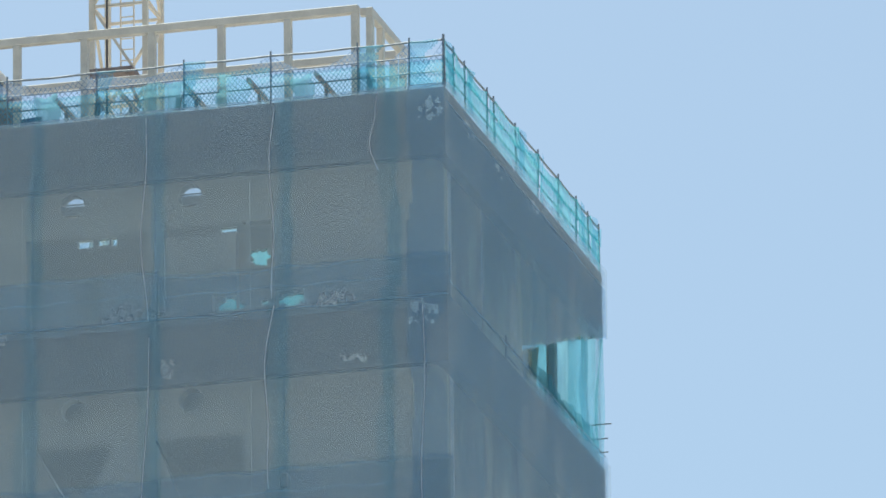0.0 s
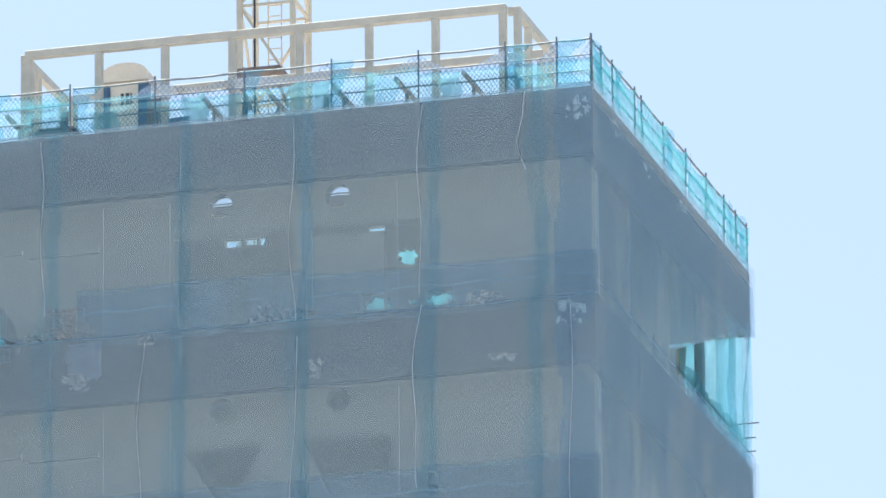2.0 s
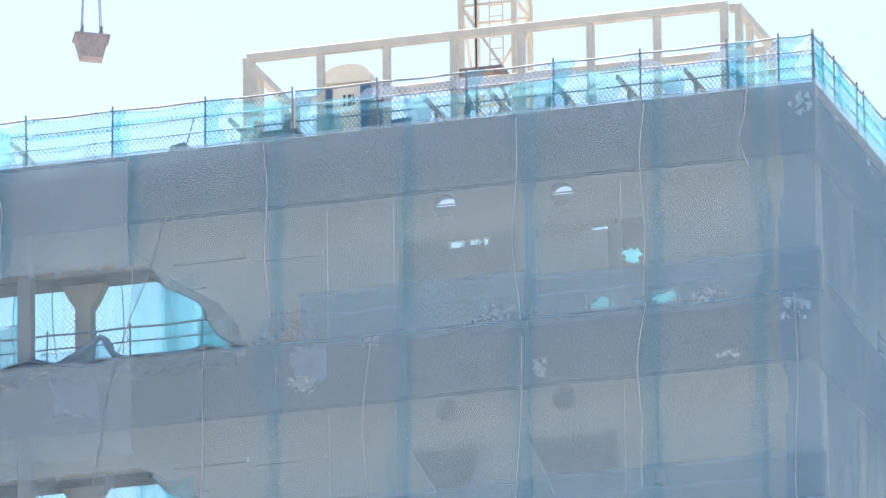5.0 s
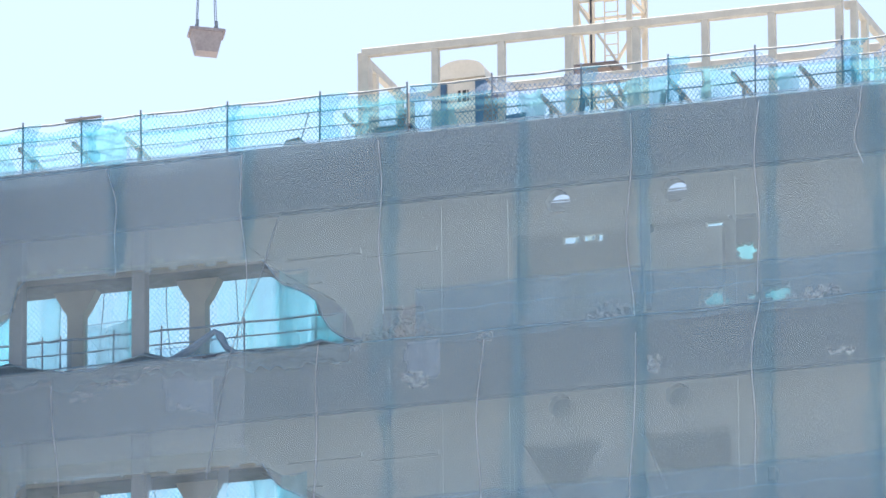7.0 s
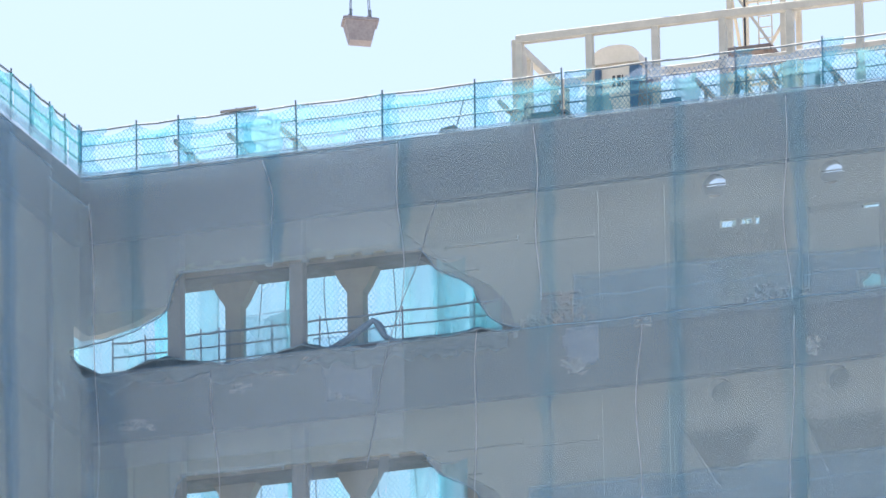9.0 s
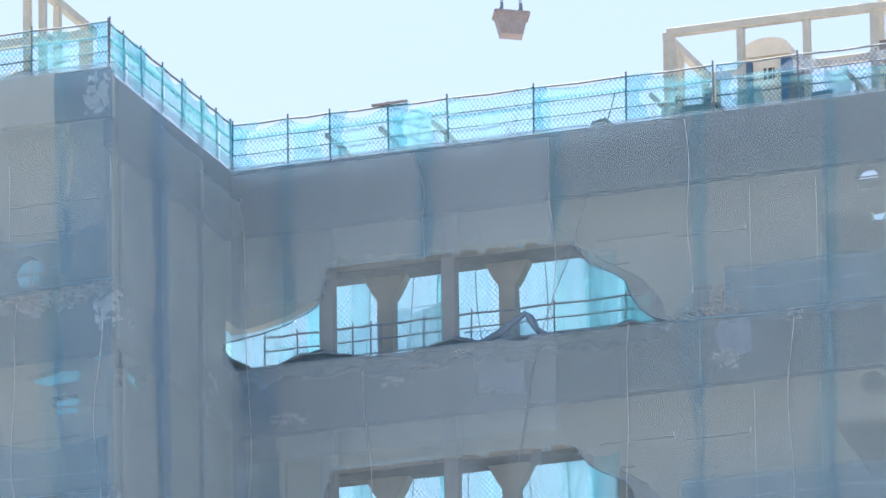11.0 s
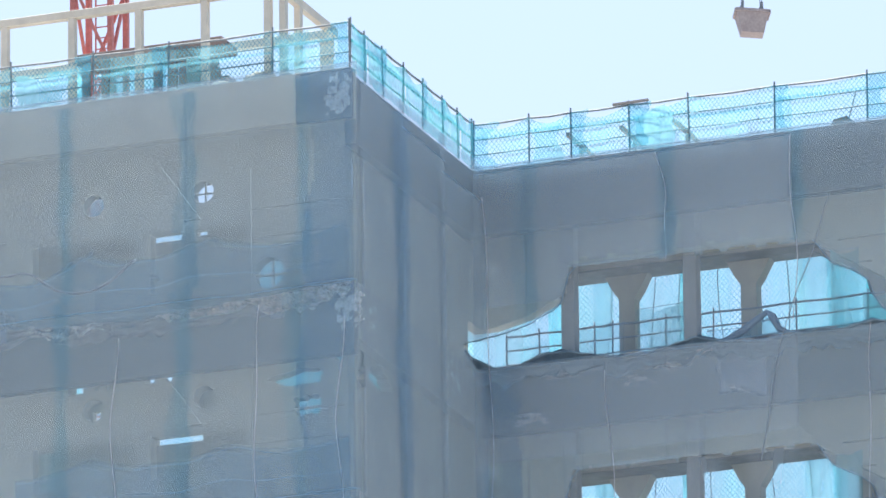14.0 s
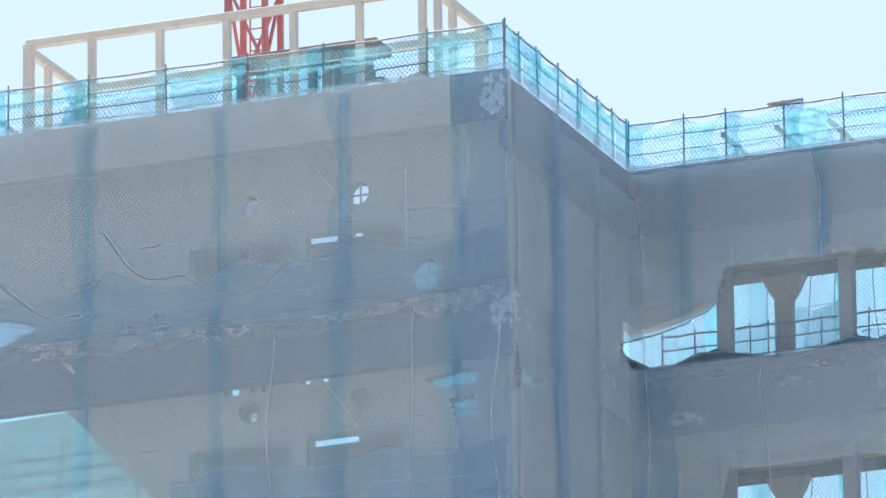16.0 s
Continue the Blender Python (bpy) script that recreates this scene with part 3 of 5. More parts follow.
    slots(b, -33.6, -28.2, fy0, fy1, z - 5.149, z - 3.9, [(-30.62, -30.38, 72.42, 72.8)] if k == 0 else [])
    box(b, -31.0, -30.6, fy0, fy1, z - 3.9, fl)
    if k == 1:
        prism(b, [(-33.605, z - 5.149), (-33.6, z - 5.149), (-33.6, 70.459), (-36.9, 70.459), (-34.82, 68.27)], fy0, fy1)
    whole(f"wall_forward_{k + 1}", b, CONCRETE, "pale concrete wall with round service holes", "wall", kind="structure")
    b = B()
    if k == 1:
        box(b, XL - 0.62, XL - 0.32, fy1, WY1, z - 5.149, 69.6)
        box(b, XL - 0.62, XL - 0.32, fy1, WY1, 70.7, ft - 0.2)
        box(b, XL - 0.62, XL - 0.32, -4.6, WY1, 69.6, 70.7)
        side = B()
        holed(side, fy1, -4.6, 69.6, 70.7, -5.6, 70.05, 0.72, XL - 0.62, XL - 0.32, 36, 0.28, 0.5)
        for v in side.verts:
            v.co.x, v.co.y = v.co.y, v.co.x
        spare = bpy.data.meshes.new("spare")
        side.to_mesh(spare)
        side.free()
        b.from_mesh(spare)
        bpy.data.meshes.remove(spare)
    else:
        box(b, XL - 0.62, XL - 0.32, fy1, 0.35, z - 5.149, ft - 0.2)
        box(b, XL - 0.62, XL - 0.32, 0.35, WY1, z - 3.6, ft - 0.2)
    whole(f"wall_inner_{k + 1}", b, CONCRETE, "pale concrete return wall", "wall", kind="structure")
    b = B()
    if k == 0:
        slots(b, XE, -25.7, -4.6, -4.4, z - 5.149, 75.16, [(-31.67, -30.7, 74.42, 74.62), (-30.3, -30.05, 74.46, 74.66), (-29.0, -27.5, 72.7, 73.9), (-40.6, -37.5, 72.5, 73.9), (-31.25, -30.9, 73.0, 73.5)])
    elif k == 1:
        slots(b, XE, -25.7, -4.6, -4.4, z - 5.149, z - 0.5, [(-33.0, -32.8, 70.18, 70.42), (-31.36, -30.18, 69.38, 69.6), (-44.0, -34.95, 67.0, 71.24), (-33.5, -30.3, 70.9, 71.245), (-28.8, -25.75, 70.3, 71.2), (-28.3, -26.7, 69.5, 70.28)])
    else:
        box(b, XE, -25.7, -4.6, -4.4, z - 5.149, z - 0.5)
    whole(f"inner_wall_{k + 11}", b, CONCRETE, "pale concrete inner wall", "wall", kind="structure")

# columns and flared piers
for k, z in enumerate(DECK):
    for x in (-22.8, -19.7):
        b = B()
        box(b, x - 0.17, x + 0.17, 0.45, 0.8, z - 5.049, z - 0.402, 0.02)
        whole("column", b, CONCRETE_D, "square grey concrete column behind the slab edge", "column", "columns of the link", "structure")
    for x in PIERS + ((-15.7,) if k else ()):
        b = B()
        lint = z - 2.452
        x -= 0.12
        prism(b, [(x - 0.2, z - 5.049), (x + 0.2, z - 5.049), (x + 0.2, lint - 0.62), (x + 0.34, lint - 0.42), (x + 0.5, lint - 0.12), (x + 0.56, lint), (x - 0.56, lint), (x - 0.5, lint - 0.12), (x - 0.34, lint - 0.42), (x - 0.2, lint - 0.62)], WY0 + 0.6, WY0 + 0.96)
        whole("pier", b, CONCRETE, "pale concrete pier with a flared head", "pier", "piers under the lintel", "structure")
    b = B()
    box(b, -0.58, -0.36, 11.75, 11.97, z - 5.049, z - 0.402, 0.02)
    whole("column", b, CONCRETE_D, "square grey concrete column at the side opening", "column", "columns of the side", "structure")
    for y in (13.3,):
        b = B()
        prism(b, [(y - 0.22, z - 5.049), (y + 0.22, z - 5.049), (y + 0.22, z - 3.0), (y + 0.5, z - 2.2), (y - 0.5, z - 2.55), (y - 0.22, z - 2.8)], -1.58, -1.27, swap=True)
        whole("pier", b, CONCRETE, "pale concrete pier with a flared head", "pier", "piers of the side wall", "structure")

# storeys below, down to the ground
for k in range(3, 16):
    z = 76.8 - 5.05 * k
    b = B()
    box(b, XL, XR, 0.0, 0.3, z - 1.65, z)
    box(b, -0.3, XR, 0.301, YB, z - 1.65, z)
    box(b, XE, XL, YF, YF + 0.3, z - 1.65, z)
    box(b, XL - 0.3, XL, YF + 0.301, -0.001, z - 1.65, z)
    whole(f"edge_beam_lower_{k}", b, SHEET, "concrete edge beam wrapped in dark membrane", "edge beam", kind="structure")
    b = B()
    box(b, XL, -1.25, WY0, WY1, max(z - 5.05, -1.7), z)
    box(b, XE, XL - 1.25, YF + 1.25, YF + 1.6, max(z - 5.05, -1.7), z)
    box(b, -1.6, -1.25, WY1 + 0.001, YB - 0.3, max(z - 5.05, -1.7), z)
    box(b, XL - 1.6, XL - 1.25, YF + 1.601, WY0, max(z - 5.05, -1.7), z)
    whole(f"wall_lower_{k}", b, CONCRETE, "pale concrete outer wall", "wall", kind="structure")


# ---- guard rails and their nets ----
def guard(name, p0, p1, stations, z, height, label, mesh=RAILNET, wave=0.05, net=True, dip=0.05, seed=1.0, out=(0, -1, 0), upper=None, skip_first=False):
    upper = upper or mesh
    g = thing(name, label, "guard rail", "guard rails")
    p0, p1 = Vector((*p0, z)), Vector((*p1, z))
    d = (p1 - p0)
    n = d.normalized()
    for s in stations[1:] if skip_first else stations:
        b = B()
        foot = p0 + n * s
        lean = random.Random(int(s * 100)).uniform(-0.02, 0.02)
        bar(b, foot, foot + Vector((lean, lean, height + 0.09)), 0.045, round_n=8)
        part("post", b, STEEL, g)
    st = sorted(stations)
    for i, hh in enumerate((0.98, 0.66, 0.34)):
        for a, c in zip(st, st[1:]):
            b = B()
            q0, q1 = p0 + n * a + Vector((0, 0, height * hh)), p0 + n * c + Vector((0, 0, height * hh))
            mid = (q0 + q1) / 2 - Vector((0, 0, dip * (0.5 if i == 0 else 0.25)))
            tube(b, (q0, mid, q1), 0.026 if i == 0 else 0.02)
            part("rail", b, STEEL, g)
    if net:
        for j, (a, c) in enumerate(zip(st, st[1:])):
            span = c - a
            hang = (0.10 + 0.12 * abs(math.sin(a * 2.7 + seed))) * (1.0 if upper is mesh else 2.2)
            mid = z + height * (0.62 + 0.1 * math.sin(a * 5 + seed))

            def sag(u, span=span, hang=hang):
                return z + height - 0.02 - hang * math.sin(math.pi * min(max(u / span, 0), 1))
            b = B()
            cloth(b, p0 + n * a + Vector(out) * 0.06, n, span, z - 0.015, mid, 0.1, wave, seed=seed + a * 0.7, out=out)
            sheet("net_panel", b, mesh, g)
            b = B()
            cloth(b, p0 + n * a + Vector(out) * 0.05, n, span, mid - 0.08, z + height, 0.1, wave, seed=seed + 3 + a * 0.7, out=out, top=sag)
            sheet("upper_net_panel", b, upper, g)
            # net gathered against the post, tied in at mid height
            wide = 0.3 + 0.45 * abs(math.sin(a * 1.9 + seed))
            if span > 0.8 and j % 3 != 1:
                b = B()
                cloth(b, p0 + n * (a + 0.03) + Vector(out) * 0.08, n, min(wide, span - 0.1), z + 0.01, z + height * 0.97, 0.06, 0.10, seed=seed + 7 + a * 1.3, out=out,
                      hole=lambda u, zz, wide=wide, a=a: u > wide * (0.45 + 0.55 * abs((zz - z) / height - 0.45) * 1.8 + 0.25 * noise.noise(Vector((zz * 4.0, a, 2)))))
                sheet("gathered_net", b, GATHER, g)
    return g


FRONT = (-25.0, -23.57, -22.49, -21.0, -19.48, -17.33, -15.0, -12.8, -10.7, -8.5, -6.36, -4.23, -2.1, -0.87, 0.0)
guard("guard_rail", (-25.0, 0.04), (-12.8, 0.04), [x + 25.0 for x in FRONT[:8]], 76.8, 1.2, "steel tube guard rail with turquoise safety net on the link roof")
guard("guard_rail", (-12.74, 0.04), (0.0, 0.04), [x + 12.74 for x in (-12.74,) + FRONT[8:]], 76.8, 1.2, "steel tube guard rail with turquoise and lavender nets", upper=UPPERNET, skip_first=True)
guard("guard_rail", (-0.04, 0.0), (-0.04, 15.24), (0.0, 0.95, 2.05, 4.1, 4.8, 6.9, 9.0, 11.0, 12.8, 14.1, 15.2), 76.8, 1.2, "steel tube guard rail with turquoise net along the side roof edge", out=(1, 0, 0), seed=5, mesh=SIDENET)
guard("guard_rail", (-25.04, 0.0), (-25.04, -8.08), (0.0, 0.9, 1.9, 3.3, 4.6, 5.9, 7.1, 8.08), 76.85, 1.2, "steel tube guard rail with turquoise net on the inner roof edge", out=(1, 0, 0), seed=9, mesh=SIDENET)
guard("guard_rail", (-25.04, -8.04), (-52.0, -8.04), (0.0, 1.95, 4.6, 6.5, 8.6, 10.6, 12.7, 15.0, 17.2, 19.5, 22.0, 24.5, 26.9), 76.95, 1.15, "steel tube guard rail with turquoise net on the forward roof edge", seed=13)
for k in (1, 2):
    z = DECK[k]
    guard("guard_rail", (-24.6, 0.95), (-14.6, 0.95), (0.05, 0.9, 2.3, 2.75, 4.1, 5.3, 7.4, 9.2, 9.9), z, 1.1, "steel tube guard rail along the open floor edge", net=False, dip=0.06)
    guard("guard_rail", (-0.5, 7.4), (-0.5, 15.0), (0.0, 1.9, 3.8, 5.7, 7.5), z, 1.1, "steel tube guard rail along the open floor edge", net=False)
    b = B()
    cloth(b, (-28.0, YT + 0.2, z), (1, 0, 0), 13.9, z - 0.3, z + 5.2, 0.16, 0.10, seed=21 + k, out=(0, 1, 0))
    tagged(sheet("safety_net", b, BACKNET, None), "turquoise safety net hung on the rear of the link", "safety net", "rear nets")
    b = B()
    cloth(b, (-0.2, YB + 0.03, z), (-1, 0, 0), 6.0, z - 0.3, z + 4.9, 0.06, 0.2, seed=27 + k, out=(0, 1, 0))
    tagged(sheet("safety_net", b, FOLDNET, None), "turquoise safety net hung on the rear of the deep block", "safety net", "rear nets")


def edged(ob, label, category, group):
    """Tags a net and gives it a cord along its upper edge."""
    tagged(ob, label, category, group)
    top = max(v.co.z for v in ob.data.vertices)
    row = sorted((v.co for v in ob.data.vertices if v.co.z > top - 0.06), key=lambda c: c.x + c.y)
    b = B()
    n = max(1, len(row) // 10)
    tube(b, [tuple(c) for c in row[::n]] if len(row) > 2 else [tuple(row[0]), tuple(row[0] + Vector((0.05, 0, 0)))], 0.008, 5)
    part("edge_rope", b, CORD, ob)
    return ob


# ---- blue nets hung down the fronts ----
HX = (-25.3, -24.37, -23.47, -23.02, -22.72, -22.45, -16.35, -16.12, -15.89, -15.38, -14.95, -14.85, -14.61, -14.2, -13.9)
HZ = (72.40, 72.49, 72.70, 72.94, 73.06, 74.0, 73.95, 73.6, 73.29, 73.08, 72.74, 72.36, 72.01, 71.72, 71.7)
LX = (-25.3, -24.97, -24.38, -23.93, -23.48, -22.74, -22.29, -21.26, -20.5, -19.3, -18.56, -17.8, -17.1, -16.4, -15.6, -14.9, -14.6, -14.2)
LZ = (72.42, 72.04, 71.72, 71.70, 71.87, 72.0, 71.87, 71.64, 71.66, 71.92, 71.72, 71.63, 71.66, 71.75, 71.7, 71.84, 71.72, 71.7)


def hem_low(x, drop):
    return float(np.interp(x, LX, LZ)) + 0.05 * noise.noise(Vector((x * 2.7, 4 + drop, 0)))


def front_torn(x, z):
    for drop in (0.0, 5.05):
        zz = z + drop
        if HX[0] < x < HX[-1]:
            t = float(np.interp(x, HX, HZ)) + 0.07 * noise.noise(Vector((x * 3.2, drop, 0)))
            lo = hem_low(x, drop)
            if lo < zz < t:
                return True
    return False


def side_torn(y, z):
    t = float(np.interp(y, (7.2, 12.4, 15.3), (72.5, 74.3, 75.15)))
    lo = 71.86 + 0.12 * noise.noise(Vector((y * 1.9, 2, 0)))
    return y > 7.2 and lo < z < t + 0.15 * noise.noise(Vector((y * 1.5, 0, 3)))


def corner_torn(y, z):
    return any(y > -1.45 and float(np.interp(y, (-1.45, -0.6, -0.2), (72.0, 71.6, 71.6))) < z + d < float(np.interp(y, (-1.45, -0.2), (72.02, 72.5))) for d in (0.0, 5.05))


def drape_run(seams, y, torn, seed, label, step, head=76.81):
    """Net sheets between the seams, with extra plies standing in for haze, and a wavering doubled strip along each
    seam.
    """
    for i, (x0, x1) in enumerate(zip(seams, seams[1:])):
        for za, zb in ((60.5, 66.62), (66.62, 71.67), (71.67, head)):
            b = B()
            cloth(b, (x0, y - 0.012 * (i % 2), 60), (1, 0, 0), x1 - x0, za, zb, step, 0.03, (lambda u, z, x0=x0: torn(x0 + u, z)) if torn else None, seed + i * 1.9)
            if not b.faces:
                b.free()
                continue
            top_z = max(v.co.z for v in b.verts)
            ob = tagged(sheet("safety_net", b, DRAPE, None), label, "safety net", "nets down the fronts")
            b = B()
            cloth(b, (x0, y + 0.05, 60), (1, 0, 0), x1 - x0 + (0.0 if x1 == seams[-1] else 0.01), za, zb, step, 0.02, (lambda u, z, x0=x0: torn(x0 + u, z)) if torn else None, seed + i * 1.9 + 0.8)
            sheet("inner_layer", b, DRAPE, ob)
            b = B()
            cloth(b, (x0, y - 0.045, 60), (1, 0, 0), x1 - x0 + (0.05 if x1 == seams[-1] else 0.01), za, zb, step, 0.02, (lambda u, z, x0=x0: torn(x0 + u, z)) if torn else None, seed + i * 1.9 + 1.7)
            sheet("outer_haze_layer", b, OUTER, ob)
            if top_z > zb - 0.05:
                b = B()
                tube(b, [(x0 + (x1 - x0) * q / 10, y - 0.03 - 0.04 * math.sin(q), zb - 0.03 - 0.03 * math.sin(math.pi * q / 10)) for q in range(11)], 0.008, 5)
                part("edge_rope", b, CORD, ob)
    for i, x in enumerate(seams[1:-1]):
        for half, (za, zb) in enumerate(((60.5, 71.9), (71.9, 76.72))):
            for ply, (wide, lead) in enumerate(((1.5, 0.62), (0.9, 0.5))):
                w = wide * (0.5 + 0.45 * abs(noise.noise(Vector((x * 3.1, half * 5.0, 1)))))
                xa = x - w * lead + 0.15 * half
                b = B()
                cloth(b, (xa, y - 0.08 - 0.025 * ply - 0.01 * half, 60), (1, 0, 0), w, za, zb, 0.05, 0.04,
                      lambda u, z, xa=xa, w=w, ply=ply: (torn and torn(xa + u, z)) or not (w * (0.18 + 0.5 * noise.noise(Vector((z * 0.45, xa, ply)))) < u < w * (0.85 - 0.5 * abs(noise.noise(Vector((z * 0.6, xa, 5 + ply)))))), seed + 50 + i * 2.3 + half + ply * 0.7)
                tagged(sheet("net_overlap", b, STRIP, None), "doubled blue strip where two nets overlap", "net strip", "net overlaps")


drape_run((-24.95, -23.6, -20.1, -16.8, -13.2, -10.0, -7.0, -3.9, -1.3, 0.1), -0.22, front_torn, 2.0, "blue safety net hung in front of the concrete floors", 0.07)
drape_run((-51.5, -48.3, -45.1, -41.9, -38.7, -35.6, -32.2, -29.1, -26.2, -24.78), YF - 0.22, None, 31.0, "blue safety net hung in front of the forward block", 0.12, 76.99)
for j in range(5):
    y0 = j * 3.09 - 0.22
    for za, zb in ((60.5, 66.62), (66.62, 71.67), (71.67, 71.9), (71.9, 76.86)):
        b = B()
        cloth(b, (0.09 + 0.012 * (j % 2), y0, 60), (0, 1, 0), 3.15, za, zb, 0.08, 0.035, lambda u, z, y0=y0: side_torn(y0 + u, z), 70 + j * 2.1, out=(1, 0, 0))
        if not b.faces:
            b.free()
            continue
        ob = tagged(sheet("safety_net", b, DRAPE, None), "blue safety net hung down the side of the block", "safety net", "nets down the fronts")
        b = B()
        cloth(b, (0.06, y0, 60), (0, 1, 0), 3.15, za, zb, 0.08, 0.02, lambda u, z, y0=y0: side_torn(y0 + u, z), 71 + j * 2.1, out=(1, 0, 0))
        sheet("inner_layer", b, DRAPE, ob)
        # extra ply for haze on the side
        b = B()
        cloth(b, (0.13, y0 - 0.05, 60), (0, 1, 0), 3.15, za, zb, 0.08, 0.02, lambda u, z, y0=y0: side_torn(y0 + u, z), 72 + j * 2.1, out=(1, 0, 0))
        sheet("outer_haze_layer", b, OUTER, ob)
for j in range(3):
    b = B()
    y0 = -8.30 + j * 2.72
    cloth(b, (-24.78, y0, 60), (0, 1, 0), 3.0, 60.5, 76.9, 0.09, 0.03, lambda u, z, y0=y0: corner_torn(y0 + u, z), 90 + j * 2.1, out=(1, 0, 0))
    ob = tagged(sheet("safety_net", b, DRAPE, None), "blue safety net hung in the inner corner", "safety net", "nets down the fronts")
    b = B()
    cloth(b, (-24.84, y0, 60), (0, 1, 0), 3.0, 60.5, 76.9, 0.09, 0.02, lambda u, z, y0=y0: corner_torn(y0 + u, z), 91 + j * 2.1, out=(1, 0, 0))
    sheet("inner_layer", b, DRAPE, ob)
    # extra ply for haze in the corner
    b = B()
    cloth(b, (-24.74, y0 - 0.05, 60), (0, 1, 0), 3.0, 60.5, 76.9, 0.09, 0.02, lambda u, z, y0=y0: corner_torn(y0 + u, z), 92 + j * 2.1, out=(1, 0, 0))
    sheet("outer_haze_layer", b, OUTER, ob)

for x0, x1, y in ((-26.4, -24.86, YF - 0.3), (-24.9, -23.5, -0.3), (-1.2, 0.04, -0.3)):
    for za, zb in ((60.5, 66.6), (66.6, 71.65), (71.65, 76.8)):
        if zb > 72 and x0 == -24.9:
            continue
        b = B()
        cloth(b, (x0, y, 60), (1, 0, 0), x1 - x0, za, zb, 0.08, 0.05, lambda u, z, x0=x0, y=y: (y > -1 and front_torn(x0 + u, z)) or (x0 < -1.3 and x0 > -25 and u > 1.1 + 0.3 * noise.noise(Vector((z * 0.5, x0, 0)))) or (x0 not in (-24.9,) and u < 0.35 + 0.4 * noise.noise(Vector((z * 0.45, x0, 2)))), x0 + za)
        edged(sheet("second_net", b, BLUELAYER, None), "second layer of blue net at a corner of the building", "safety net", "doubled nets")
# layers added to lighten the inner corner as haze would
for j in range(3):
    b = B()
    cloth(b, (-24.7, -8.27 + j * 2.7, 60), (0, 1, 0), 2.85, 60.5, 76.5 - 0.3 * j, 0.1, 0.03, lambda u, z, j=j: corner_torn(-8.27 + j * 2.7 + u, z), 120 + j * 2.1, out=(1, 0, 0))
    edged(sheet("second_net", b, OUTER, None), "pale net layer added as haze in the inner corner", "safety net", "doubled nets")
for j in range(4):
    b = B()
    y0 = -0.3 + j * 3.8
    cloth(b, (0.14, y0, 60), (0, 1, 0), 3.85, 71.9, 76.3, 0.1, 0.03, lambda u, z, y0=y0: side_torn(y0 + u, z), 140 + j * 2.1, out=(1, 0, 0))
    edged(sheet("second_net", b, BLUELAYER, None), "second layer of blue net down the side", "safety net", "doubled nets")
    b = B()
    cloth(b, (0.14, y0, 60), (0, 1, 0), 3.85, 60.5, 71.93, 0.1, 0.03, None, 150 + j * 2.1, out=(1, 0, 0))
    edged(sheet("second_net", b, BLUELAYER, None), "second layer of blue net down the side", "safety net", "doubled nets")

b = B()
cloth(b, (0.02, 7.0, 71.5), (0, 1, 0), 8.2, 71.7, 75.4, 0.1, 0.04, None, 171.0, out=(1, 0, 0))
edged(sheet("open_net", b, RAILNET, None), "thin turquoise net across the side opening", "safety net", "nets across openings")
for y0, w in ((8.6, 0.4), (13.3, 0.7), (14.7, 0.5)):
    b = B()
    cloth(b, (-0.1, y0, 71.5), (0, 1, 0), w, 71.75, 75.3, 0.05, 0.12, None, y0 * 3.0, out=(1, 0, 0))
    edged(sheet("net_fold", b, FOLDNET, None), "pale turquoise folds of net hanging in the side opening", "net fold", "gathered nets")

b = B()
cloth(b, (-0.06, 9.75, 71.5), (0, 1, 0), 1.1, 71.75, 75.3, 0.06, 0.08, None, 181.0, out=(1, 0, 0))
edged(sheet("second_net", b, BLUELAYER, None), "blue net hanging slack in the side opening", "safety net", "doubled nets")

# sheets added over the link to imitate haze
for x0, w in ((-24.9, 3.1), (-21.8, 3.2), (-18.6, 1.8)):
    for za, zb in ((64.0, 66.7), (69.3, 71.7), (73.2, 76.6)):
        b = B()
        cloth(b, (x0, -0.3, 60), (1, 0, 0), w, za, zb, 0.1, 0.04, lambda u, z, x0=x0, w=w: front_torn(x0 + u, z) or front_torn(x0 + u, z - 0.15), x0 * 1.3 + za)
        if not b.faces:
            b.free()
            continue
        edged(sheet("second_net", b, VEIL, None), "pale blue net layer added as haze over the link", "safety net", "doubled nets")
for y0, w in ((-6.4, 1.3), (-1.5, 1.2)):
    b = B()
    cloth(b, (-24.62, y0, 60), (0, 1, 0), w, 60.5, 76.4, 0.07, 0.05, lambda u, z, y0=y0, w=w: corner_torn(y0 + u, z) or not (w * (0.15 + 0.4 * noise.noise(Vector((z * 0.4, y0, 0)))) < u < w * (0.9 - 0.4 * abs(noise.noise(Vector((z * 0.5, y0, 3)))))), y0 * 2.0, out=(1, 0, 0))
    edged(sheet("net_overlap", b, BLUELAYER, None), "doubled blue strip where two nets overlap", "net strip", "net overlaps")

